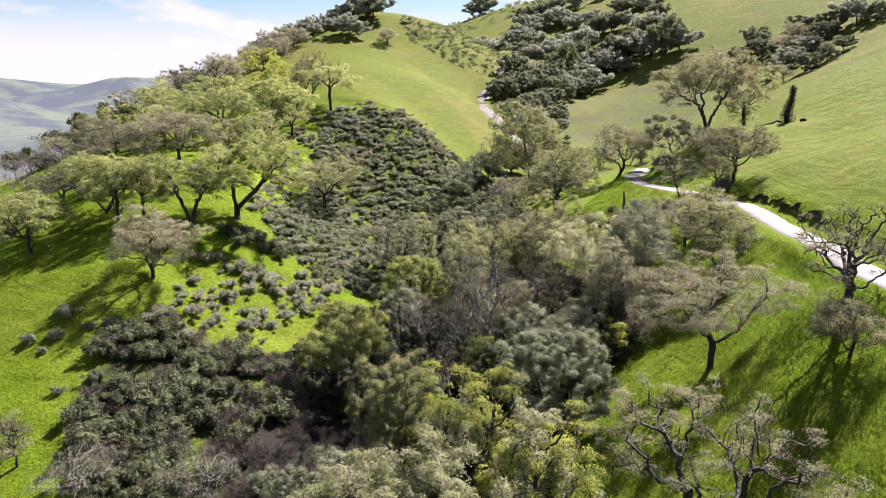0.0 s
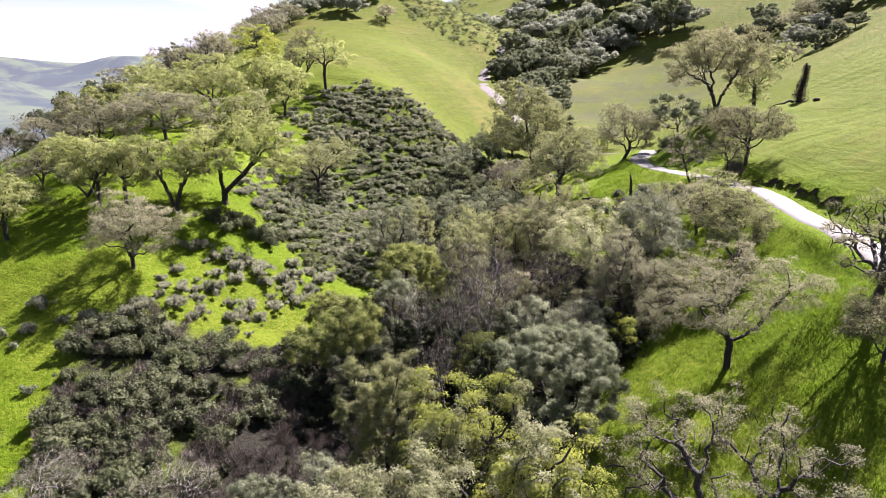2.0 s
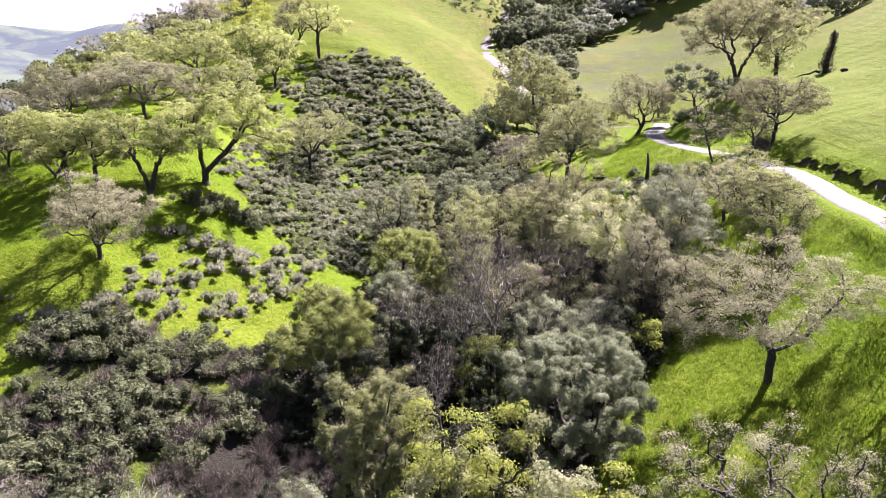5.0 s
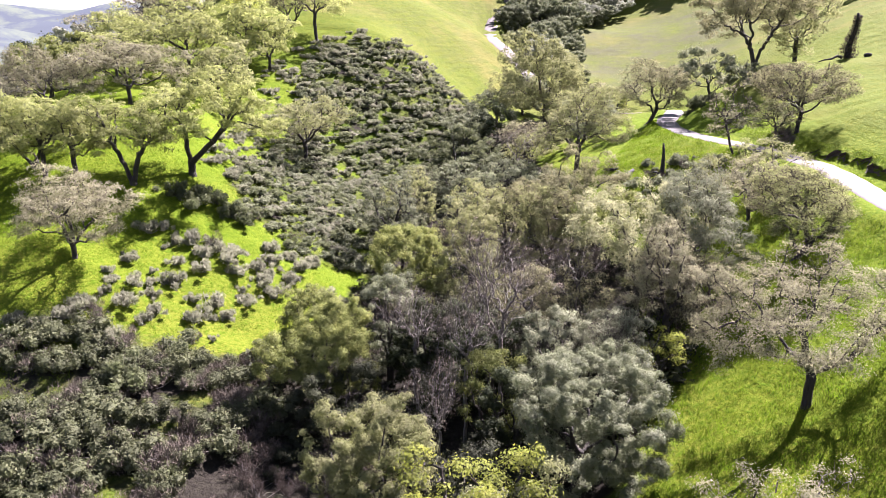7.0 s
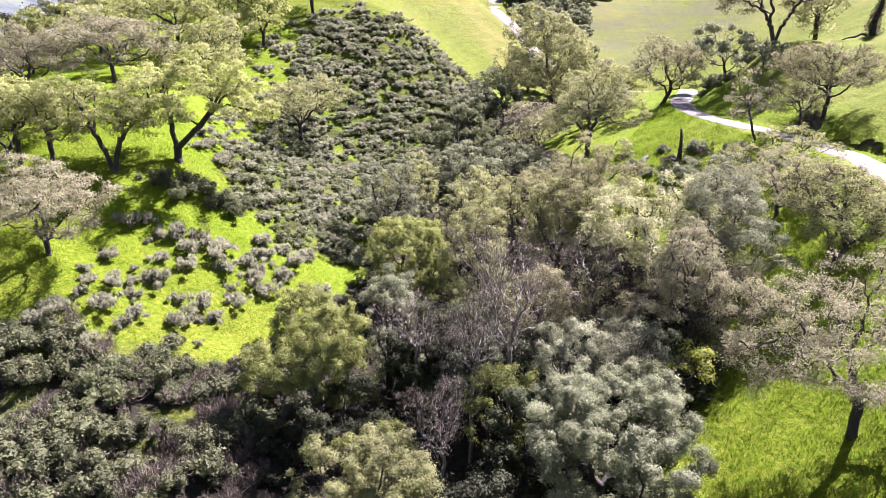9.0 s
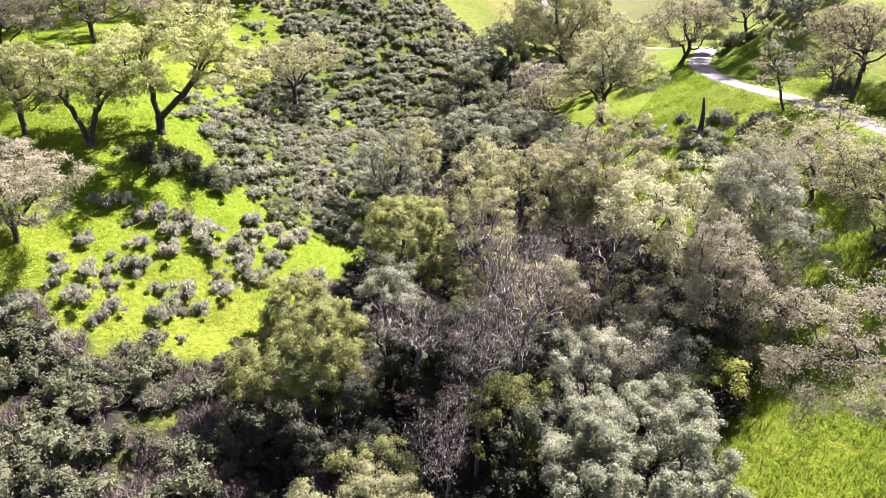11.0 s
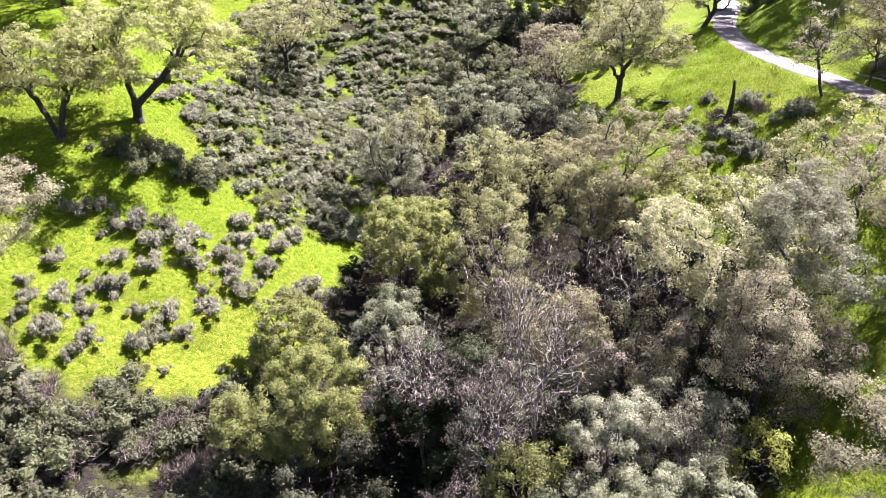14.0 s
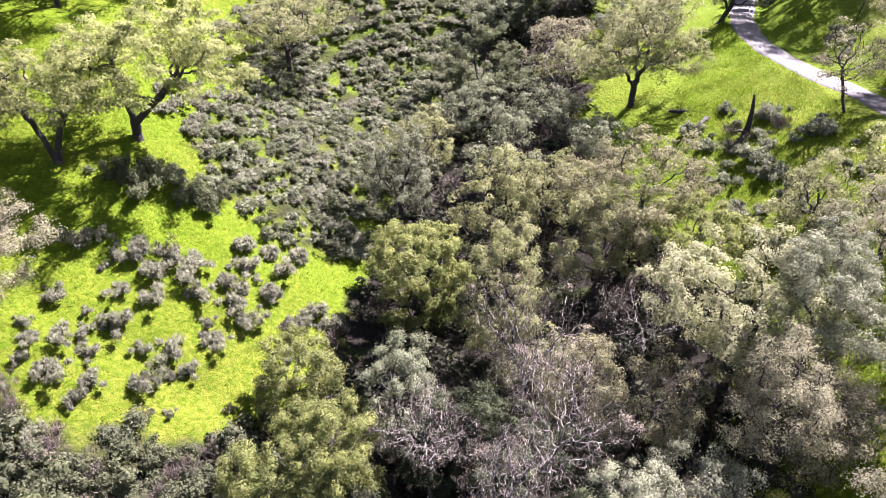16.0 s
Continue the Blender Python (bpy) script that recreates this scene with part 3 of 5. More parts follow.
def tubes(a, b, ra, rb, k):
    """Tapered limbs as k-sided tubes: corners and faces."""
    ax = unit(b - a)
    side = unit(np.cross(ax, np.where(np.abs(ax[:, 2:]) < 0.9, [[0, 0, 1.0]], [[1.0, 0, 0]])))
    other = np.cross(ax, side)
    t = np.arange(k) * 2 * np.pi / k
    ring = np.cos(t)[None, :, None] * side[:, None] + np.sin(t)[None, :, None] * other[:, None]
    v = np.stack([a[:, None] + ring * ra[:, None, None], b[:, None] + ring * rb[:, None, None]], 1).reshape(-1, 3)
    base = (np.arange(len(a)) * 2 * k)[:, None]
    j = np.arange(k)
    f = np.stack([base + j, base + (j + 1) % k, base + k + (j + 1) % k, base + k + j], -1).reshape(-1, 4)
    return v, f


def limbs(pos, par, tips, thick, tip=0.018):
    """The wood of a tree: thick limbs with more sides than twigs."""
    p = math.log(max(tips.max(), 2)) / math.log(thick / tip)
    r = tip * np.maximum(tips, 1) ** (1 / p)
    root = np.where(par < 0)[0]
    for i in root:
        r[i] *= 1.35
    kid = np.where(par >= 0)[0]
    a, b = pos[par[kid]], pos[kid]
    ra, rb = np.minimum(r[par[kid]], r[kid] * 1.35), r[kid]
    is_root = np.isin(par[kid], root)
    ra = np.where(is_root, r[par[kid]], ra)
    b = b + unit(b - a) * rb[:, None] * 0.4
    vs, fs, n = [], [], 0
    for lo, hi, k in ((0.10, 9, 7), (0.06, 0.10, 4), (0.034, 0.06, 3), (0, 0.034, 1)):
        m = (rb >= lo) & (rb < hi)
        if m.any():
            if k > 1:
                v, f = tubes(a[m], b[m], ra[m], rb[m], k)
            else:
                # twig ends: slips of wood
                s = unit(np.cross(b[m] - a[m], [[0.3, 0.5, 0.8]]))
                v = np.stack([a[m] - s * ra[m, None], a[m] + s * ra[m, None], b[m] + s * rb[m, None], b[m] - s * rb[m, None]], 1).reshape(-1, 3)
                f = np.arange(len(v)).reshape(-1, 4)
            vs.append(v)
            fs.append(f + n)
            n += len(v)
    return np.concatenate(vs), np.concatenate(fs)


def leaves(rng, at, away, n, size, spread, wide=0.72, rise=0.4, narrow=None):
    """n sprays about the twig ends; away: the outward way there."""
    k = rng.randint(0, len(at), n)
    c = at[k] + rng.normal(0, spread, (n, 3)) * [1.25, 1.25, 0.6] + away[k] * 0.12
    nor = unit(rng.normal(0, 0.75, (n, 3)) + away[k] * 0.6 + [0, 0, rise])
    t = unit(np.cross(nor, rng.normal(size=(n, 3))))
    if narrow:
        t = unit(away[k] * 0.8 + rng.normal(0, 0.7, (n, 3)) + [0, 0, 0.1])
        nor = unit(np.cross(t, rng.normal(size=(n, 3))))
    u = np.cross(nor, t)
    s = size * rng.uniform(0.6, 1.35, n)[:, None]
    w = s * (narrow or wide)
    v = [c - t * s * 0.5 - u * w * 0.5, c - t * s * 0.35 + u * w * 0.5, c + t * s * 0.55]
    return np.stack(v, 1).reshape(-1, 3), np.arange(3 * n).reshape(n, 3)


def ball():
    """A coarse ball: its corners, three by three."""
    bm = bmesh.new()
    bmesh.ops.create_icosphere(bm, subdivisions=1, radius=1.0)
    v = np.array([q.co[:] for q in bm.verts])
    f = np.array([[q.index for q in f.verts] for f in bm.faces])
    bm.free()
    return v, f


BALL = ball()


def clumps(rng, at, away, area, size, rad, close, core, stray=0.1, pad=0.84):
    """Leaf sprays on rounded clumps about the twig ends. close: leaf area over the clump's; core: share of the clump that is close inner foliage."""
    want = max(10, int(area / (close * 6.28 * rad * rad)))
    far = np.linalg.norm(at - at.mean(0), axis=1)
    order = np.argsort(rng.uniform(0, 1, len(at)) - (0.7 if core else 0.25) * far / far.max())
    c, w = [], []
    for i in order:
        if all(np.abs(at[i] - q).sum() > rad * 1.2 for q in c):
            c.append(at[i])
            w.append(away[i])
            if len(c) >= want:
                break
    c, w = np.array(c), np.array(w)
    c = c + rng.normal(0, 0.18 * rad, c.shape)
    r = rad * rng.uniform(0.55, 1.35, len(c))
    n = int(area / (0.36 * size * size))
    k = rng.choice(len(c), n, p=r ** 2 / (r ** 2).sum())
    d = unit(rng.normal(size=(n, 3)) + w[k] * 0.45 + [0, 0, 0.4 if pad > 0.8 else 0.7])
    out = np.where(rng.uniform(size=n) < stray, rng.uniform(1.0, 1.55, n), rng.uniform(0.62, 1.06, n))
    pnt = c[k] + d * (r[k] * out)[:, None] * [1.96 - pad, 1.96 - pad, pad]
    nor = unit(d * 0.9 + rng.normal(0, 0.36, (n, 3)) + [0, 0, 0.25])
    t = unit(np.cross(nor, rng.normal(size=(n, 3))))
    u = np.cross(nor, t)
    s = size * rng.uniform(0.65, 1.3, n)[:, None]
    v = np.stack([pnt - t * s * 0.5 - u * s * 0.38, pnt - t * s * 0.35 + u * s * 0.38, pnt + t * s * 0.55], 1).reshape(-1, 3)
    if core:
        for a in range(len(c)):
            q = BALL[0] * (core + 0.15 * rng.uniform(-1, 1, (len(BALL[0]), 1))) * r[a] * [1.12, 1.12, 0.84] + c[a]
            v = np.r_[v, q[BALL[1]].reshape(-1, 3)]
    return v, np.arange(len(v)).reshape(-1, 3)


KINDS = {
    # bark, leaf, cover (leaf area over crown area), leaf size, clump radius, closeness, core, bole share, crown from, jitter, flatness, points, twigs
    "young": (BARK, YOUNG, 2.5, 0.155, 0.56, 0.72, 0.0, 0.22, 0.12, 0.36, 0.50, 520, 500),
    "lime": (BARK, LIME, 1.8, 0.15, 0.52, 0.85, 0.0, 0.22, 0.12, 0.30, 0.50, 480, 0),
    "tan": (BARK, TAN, 1.7, 0.122, 0.46, 0.50, 0.0, 0.2, 0.10, 0.36, 0.48, 560, 3200),
    "pale": (BARK, PALE, 2.1, 0.145, 0.54, 0.75, 0.0, 0.22, 0.12, 0.34, 0.50, 410, 700),
    "evergreen": (BARK, EVERGREEN, 1.9, 0.165, 0.62, 0.70, 0.70, 0.15, 0.03, 0.25, 0.50, 380, 0),
    "bay": (BARK, BAY, 2.7, 0.13, 0.50, 0.80, 0.50, 0.12, 0.03, 0.24, 0.42, 420, 0),
    "silver": (BARK, SILVER, 2.8, 0.115, 0.44, 0.80, 0.58, 0.12, 0.03, 0.28, 0.46, 460, 300),
    "willow": (BARK, SILVER, 2.3, 0.125, 0.50, 0.75, 0.0, 0.14, 0.05, 0.28, 0.46, 460, 500),
    "bare": (BARK_GREY, TWIG, 0.05, 0.09, 0.40, 0.40, 0.0, 0.42, 0.5, 0.5, 0.52, 1900, 6000),
    "gnarled": (BARK, OLIVE, 0.65, 0.11, 0.45, 0.45, 0.0, 0.16, 0.16, 0.46, 0.56, 700, 4200),
}
OAKS = ("young", "lime", "tan", "gnarled")
SEED = [100]


def part(name, mesh, parent, label=""):
    ob = new(name, mesh)
    ob.parent = parent
    return tagged(ob, label)


def tree(kind, x, y, top, width, label, category="tree", stems=((0.0, 0.0),), share=1.0, group="", leaf=None, thick=None, name=None, bole=None, coarse=1.0, lean=(0.0, 0.0)):
    """A tree with its trunk and limbs, and its crown of leaves or bare twigs. top: height above sea of land's zero; a negative top is the tree's own height."""
    bark, mat, cover, size, rad, close, core, bole0, low, jit, flat, n_pts, n_twig = KINDS[kind]
    SEED[0] += 1
    rng = np.random.RandomState(SEED[0])
    z = gz(x, y)
    h = -top if top < 0 else top - z
    away_m = math.hypot(x, y - 12)
    size *= min(3.2, max(0.82, away_m / 58))
    rad *= min(1.6, max(0.95, away_m / 85))
    if away_m > 170:
        cover, core, close = cover * 2.0, core and 0.85, close * 0.8
    size, rad, cover = size * coarse * 1.2, rad * coarse ** 0.5, cover * 1.4
    pos, par, tips = grow(rng, h, width, h * (bole or bole0), stems, int(n_pts * min(1.0, 0.4 + 0.6 * share) * min(1.0, 95 / away_m + 0.3)), low, jit, flat, 0.035 * width if kind == "gnarled" else 0.042 * width if kind == "bare" else None, kind in OAKS, lean)
    root = new(name or ("oak_tree" if kind in ("young", "lime", "tan", "gnarled", "pale") else "bay_tree" if kind == "bay" else "bare_tree" if kind == "bare" else "willow_tree" if kind == "willow" else "live_oak"))
    root.location = (x, y, z)
    v, f = limbs(pos, par, tips, thick or max(0.10, (0.011 if kind == "bare" else 0.028) * h), 0.014 if kind == "bare" else 0.032 if kind == "gnarled" else 0.026 if kind in OAKS else 0.018)
    part("trunk", mesh_of("trunk", v, f, bark, True), root)
    ends = np.where(tips <= 5)[0]
    mid = np.array([0, 0, h * (0.72 if kind == "bare" else 0.45)])
    away = unit(pos[ends] - mid)
    area = cover * share * 0.785 * width * (0.4 * width + 0.6 * h * (1 - low))
    v, f = clumps(rng, pos[ends], away, area, size, rad, close, core, 0.3 if kind in ("tan", "gnarled") else 0.12, 0.62 if kind in OAKS else 0.84)
    tagged(part("crown", mesh_of("crown", v, f, leaf or mat), root), kind="stuff")
    if n_twig:
        v, f = leaves(rng, pos[ends], away, int(n_twig * share * min(1.0, 70 / away_m)), 0.3 if kind == "bare" else 0.6, 0.17 if kind == "bare" else 0.24, narrow=(0.018 if kind == "bare" else 0.03) * max(1.0, away_m / 55))
        tagged(part("twig_mass", mesh_of("twig_mass", v, f, TWIG if bark is BARK_GREY else TWIG_DARK), root, "fine grey brown twigs"), kind="stuff")
    tagged(root, label, category, group)
    return root


def shrub_mesh(rng, w, h, n, size, mat, upright=0.0, lobes=8):
    """A round bush of leafy lobes with gaps between them."""
    c = rng.normal(size=(lobes, 3)) * [w * 0.27, w * 0.27, h * 0.2] + [0, 0, h * 0.42]
    c[:, 2] = np.clip(c[:, 2], h * 0.15, h * 0.75)
    rad = rng.uniform(0.13, 0.33, lobes) * min(w, 1.6 * h)
    k = rng.randint(0, lobes, n)
    d = unit(rng.normal(size=(n, 3)) + [0, 0, 0.35])
    p = c[k] + d * rad[k][:, None] * rng.uniform(0.55, 1.12, n)[:, None]
    p[:, 2] = np.maximum(p[:, 2], 0.04)
    if upright > 0.5:
        t = unit(d * 0.6 + rng.normal(0, 0.5, (n, 3)) + [0, 0, upright])
        nor = unit(np.cross(t, np.cross(d + rng.normal(0, 0.35, (n, 3)), t)))
    else:
        nor = unit(d * 0.7 + rng.normal(0, 0.6, (n, 3)) + [0, 0, 0.3])
        t = unit(np.cross(nor, rng.normal(size=(n, 3))))
    u = np.cross(nor, t)
    s = size * (1.25 if size < 0.3 else 1.0) * rng.uniform(0.6, 1.4, n)[:, None]
    wd = s * (0.075 if size > 0.3 else 0.5 if upright > 0.5 else 0.75)
    v = np.stack([p - t * s * 0.5 - u * wd * 0.55, p - t * s * 0.4 + u * wd * 0.55, p + t * s * 0.6], 1).reshape(-1, 3)
    if size < 0.3:
        # the close inner foliage of each lobe
        sv, sf = BALL
        for a in range(lobes):
            w3 = sv * (0.66 + 0.2 * rng.uniform(-1, 1, (len(sv), 1))) * rad[a] + c[a]
            w3[:, 2] = np.maximum(w3[:, 2], 0.0)
            v = np.r_[v, w3[sf].reshape(-1, 3)]
    return v, np.arange(len(v)).reshape(-1, 3), c


def stem_mesh(rng, w, h, tops):
    """The woody stems of a bush, from one crown of roots."""
    n = len(tops) * 2
    b = np.repeat(tops, 2, 0) + rng.normal(0, 0.12 * w, (n, 3))
    a = rng.normal(0, 0.06 * w, (n, 3)) * [1, 1, 0]
    a[:, 2] = -0.15
    m = (a + b) / 2 + rng.normal(0, 0.07 * w, (n, 3))
    v1, f1 = tubes(a, m, np.full(n, 0.035), np.full(n, 0.022), 3)
    v2, f2 = tubes(m, b, np.full(n, 0.022), np.full(n, 0.008), 3)
    return np.r_[v1, v2], np.r_[f1, f2 + len(v1)]


SHRUBS = {
    # name, leaf, leaf count, leaf size, upright, width, height, label
    "sage": ("sagebrush", SAGE, 950, 0.16, 0.9, 1.8, 0.95, "rounded silver grey sagebrush on the grassy slope"),
    "brush": ("coyote_brush", BRUSH, 1450, 0.155, 0.3, 2.6, 1.5, "dense dark green coyote brush on the slope"),
    "scrub": ("coyote_brush", SCRUB_LEAF, 1500, 0.15, 0.3, 2.5, 1.5, "dull dark green brush with brown stems"),
    "thorn": ("ravine_brush", SHADE_DARKENED_LEAF, 1600, 0.14, 0.3, 2.5, 1.8, "dark brush in the shade of the ravine"),
    "grey": ("coyote_brush", SILVER, 1250, 0.155, 0.4, 2.4, 1.5, "dull grey green brush with woody stems"),
    # dead brush with the darker brown twig
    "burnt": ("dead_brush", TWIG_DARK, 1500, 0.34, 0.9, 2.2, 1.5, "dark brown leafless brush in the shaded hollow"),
    "dead": ("dead_brush", DEAD, 1300, 0.34, 0.9, 2.1, 1.3, "bare mauve brown brush of dry twigs"),
}
VARIANTS = {}


def variants(kind):
    if kind not in VARIANTS:
        name, mat, n, size, upr, w, h, label = SHRUBS[kind]
        VARIANTS[kind] = []
        for a in range(5):
            rng = np.random.RandomState(900 + a + 37 * len(kind) + len(name))
            v, f, c = shrub_mesh(rng, w, h, n, size, mat, upr, 9 + 2 * a)
            sv, sf = stem_mesh(rng, w, h, c)
            VARIANTS[kind].append((v, f, sv, sf, mesh_of("foliage", v, f, mat), mesh_of("stem", sv, sf, BARK_GREY)))
    return VARIANTS[kind]


def shrub(kind, x, y, scale, turn, which, group=""):
    name, *_, label = SHRUBS[kind]
    _, _, _, _, fol, st = variants(kind)[which % 5]
    root = tagged(new(name), label, "shrub", group)
    root.matrix_basis = Matrix.Translation((x, y, gz(x, y) - 0.03)) @ Euler((0, 0, turn)).to_matrix().to_4x4() @ Matrix.Diagonal((scale, scale, scale * (0.85 + 0.06 * (which % 6)), 1))
    tagged(part("foliage", fol, root), kind="stuff")
    tagged(part("stem", st, root), kind="stuff")
    return root


def thicket(name, kind, rows, label, thin=1.0):
    """Bushes too many to count, joined into one. thin: the share of sprays that each keeps, the larger for it."""
    vs, fs, n = [], [], 0
    lite, rng = [], np.random.RandomState(4)
    for a in range(5):
        v = variants(kind)[a][0].reshape(-1, 3, 3)
        n_leaf = SHRUBS[kind][2]
        inner = v[n_leaf:].reshape(-1, 3) if thin > 0.25 else v[:0].reshape(-1, 3)
        v = v[rng.permutation(n_leaf)[: int(n_leaf * thin)]]
        mid = v.mean(1, keepdims=True)
        v = np.r_[(mid + (v - mid) * thin ** -0.36).reshape(-1, 3), inner]
        lite.append((v, np.arange(len(v)).reshape(-1, 3)))
    for x, y, z, s, turn, which in rows:
        v, f = lite[which % 5]
        c, sn = math.cos(turn), math.sin(turn)
        q = v @ np.array([[c, sn, 0], [-sn, c, 0], [0, 0, 1]]) * [s, s, 0.78 * s] + [x, y, z]
        vs.append(q)
        fs.append(f + n)
        n += len(q)
    if vs:
        tagged(new(name, mesh_of(name, np.concatenate(vs), np.concatenate(fs), SHRUBS[kind][1])), label, "shrubs", kind="stuff")


def strewn(rng, outline, gap, chance=1.0):
    """Places strewn over an outline, about gap apart."""
    p = np.array(outline)
    xs, ys = np.arange(p[:, 0].min(), p[:, 0].max(), gap), np.arange(p[:, 1].min(), p[:, 1].max(), gap)
    gx, gy = np.meshgrid(xs, ys)
    q = np.c_[gx.ravel(), gy.ravel()] + rng.uniform(-0.48, 0.48, (gx.size, 2)) * gap
    q = q[inside(q[:, 0], q[:, 1], outline)]
    # thick and thin places, with turf showing in the thin ones
    lie = np.sin(q[:, 0] * 0.55 + 1.3 * np.sin(q[:, 1] * 0.31)) * np.sin(q[:, 1] * 0.47 + 1.1 * np.sin(q[:, 0] * 0.37))
    return q[rng.uniform(size=len(q)) < chance * (1 + 0.35 * lie)]


# ---- trees of the grassy spur ----
G_SPUR, G_RAV, G_ROAD, G_FAR = "oaks on the grassy spur", "trees in the ravine", "oaks by the road", "trees on the far slopes"
oak = "young-leaved yellow green oak with dark twisting limbs on the grassy spur"
tree("young", -28.7, 83.3, -12.1, 15.3, "tall oak with forked black trunk and yellow green crown", stems=((-0.6, 0.2), (3.4, 0.4)), group=G_SPUR, share=1.15, bole=0.4, thick=0.42, lean=(2.8, 0.0))
tree("young", -33.4, 78.3, -9.6, 11.6, oak, stems=((-0.8, 0), (0.6, 0.2)), group=G_SPUR, thick=0.36)
tree("young", -44.0, 80.6, -9.5, 10.0, oak, group=G_SPUR)
tree("young", -40.3, 80.0, -9.3, 9.4, oak, group=G_SPUR, share=0.9)
tree("young", -47.0, 84.0, -9.2, 11.8, oak, group=G_SPUR, stems=((-1.5, 0), (1.5, 0)))
tree("young", -53.0, 74.6, -9.7, 13.0, oak, group=G_SPUR, share=1.1)
tree("tan", -33.4, 63.8, -8.2, 10.6, "rounded tan grey oak in bud on the grassy slope", group=G_SPUR, share=1.3, bole=0.15)
tree("tan", -20.7, 109.2, -10.6, 13.0, "olive brown oak in bud standing among brush", group=G_SPUR, bole=0.22, leaf=PALE)
tree("tan", -43.0, 103.0, -9.7, 15.8, "wide tan olive oak with twisting limbs", group=G_SPUR, share=1.15)
tree("tan", -51.5, 98.5, -8.9, 14.2, "wide tan oak in bud with twisting limbs", group=G_SPUR)
tree("young", -41.5, 123.0, -10.8, 18.9, oak, group=G_SPUR, share=1.1)
tree("pale", -34.5, 116.0, -9.2, 11.8, "pale olive oak with twisting limbs", group=G_SPUR)
tree("young", -34.6, 132.0, -10.3, 12.4, oak, group=G_SPUR)
tree("young", -30.0, 130.6, -9.3, 10.0, oak, group=G_SPUR, share=0.8)
tree("gnarled", -29.5, 150.0, -10.5, 12.0, "dark bare oak on the spur crest", group=G_SPUR, share=1.2, stems=((-1, 0), (1, 0)))
tree("young", -24.0, 145.0, -11.7, 10.6, oak, group=G_SPUR, share=0.7, bole=0.4)
tree("lime", -42.5, 163.0, -9.2, 10.6, "bright lime green oak on the ridge", group=G_SPUR, share=0.8)
tree("lime", -38.0, 152.0, -7.6, 10.6, "bright lime green oak on the ridge", group=G_SPUR, share=0.8)
for x, y, h, w, k, c in ((-53, 160, 10, 13, "gnarled", None), (-60, 158, 9.5, 12, "gnarled", None), (-66, 150, 9, 11, "tan", None), (-58, 140, 9, 12, "young", None),
                         (-62, 126, 8.5, 11, "evergreen", BAY), (-70, 138, 8, 11, "evergreen", None), (-76, 134, 6.5, 9, "evergreen", None), (-66, 116, 7.5, 10, "evergreen", BRUSH),
                         (-71, 122, 6.5, 9, "bare", None), (-80, 126, 5.5, 8, "evergreen", None), (-62, 104, 7.5, 10, "tan", None), (-58, 112, 8, 10, "evergreen", BAY),
                         (-64, 92, 7, 9, "bare", None), (-70, 106, 6.5, 9, "bare", None), (-55, 88, 6.5, 9, "tan", None), (-50, 116, 8.5, 11, "young", None), (-62, 82, 6, 8, "evergreen", None),
                         (-47, 140, 9, 11, "young", None), (-77, 116, 5.5, 8, "bare", None)):
    tree(k, x, y, -h, w, {"pale": "pale olive oak on the wooded shoulder", "gnarled": "dark bare oak on the wooded shoulder", "young": oak, "evergreen": "dark green live oak on the wooded shoulder",
                          "bare": "leafless mauve grey tree on the wooded shoulder", "tan": "tan oak in bud on the wooded shoulder"}[k], group="trees on the wooded shoulder", share=0.75, leaf=c)

# ---- trees of the ravine ----
tree("silver", 8.6, 42.0, 22.6, 10.5, "dense grey green live oak rising from the ravine", group=G_RAV, share=1.6)
tree("silver", -4.2, 35.8, 20.6, 6.6, "small pale green live oak beside the dark hollow", group=G_RAV, share=1.3, leaf=PALE)
tree("pale", -0.2, 19.5, 23.2, 17.5, "broad pale olive oak crown in the ravine", group=G_RAV, share=1.7, leaf=CREAM)
tree("lime", 1.8, 26.0, 24.0, 8.0, "lime green leafing oak with dark limbs", group=G_RAV, share=0.8)
tree("lime", 6.0, 22.0, 22.0, 8.0, "lime green leafing oak with dark limbs", group=G_RAV, share=0.8)
tree("bay", -9.8, 54.2, 18.9, 8.8, "yellow green bay tree over the dark hollow", group=G_RAV, share=1.5)
tree("bay", -12.8, 63.5, 17.2, 6.5, "yellow green bay tree at the foot of the slope", group=G_RAV, share=1.2)
tree("bay", -4.4, 75.5, 22.0, 9.4, "yellow green bay tree with upright crown", group=G_RAV, share=1.3)
tree("bay", -5.0, 60.4, 21.4, 5.0, "narrow green bay tree with pointed top", group=G_RAV, share=0.7, leaf=SILVER)
# set here to shade the hollow; its leaf colour is darkened for shade too
tree("evergreen", -8.4, 51.6, 15.5, 6.0, "dark green live oak shading the hollow", group=G_RAV, share=1.2, leaf=SHADE_DARKENED_LEAF)
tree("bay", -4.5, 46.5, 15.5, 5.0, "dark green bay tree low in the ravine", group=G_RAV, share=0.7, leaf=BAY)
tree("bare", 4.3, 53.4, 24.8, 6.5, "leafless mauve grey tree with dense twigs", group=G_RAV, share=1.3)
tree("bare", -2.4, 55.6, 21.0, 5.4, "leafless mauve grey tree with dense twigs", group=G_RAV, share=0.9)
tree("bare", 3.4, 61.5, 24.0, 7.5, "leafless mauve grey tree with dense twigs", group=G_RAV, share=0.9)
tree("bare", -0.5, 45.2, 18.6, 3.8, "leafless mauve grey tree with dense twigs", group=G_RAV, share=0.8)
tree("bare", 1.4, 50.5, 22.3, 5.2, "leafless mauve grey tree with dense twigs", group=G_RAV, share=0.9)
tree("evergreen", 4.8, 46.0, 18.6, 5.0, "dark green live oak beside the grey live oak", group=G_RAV)
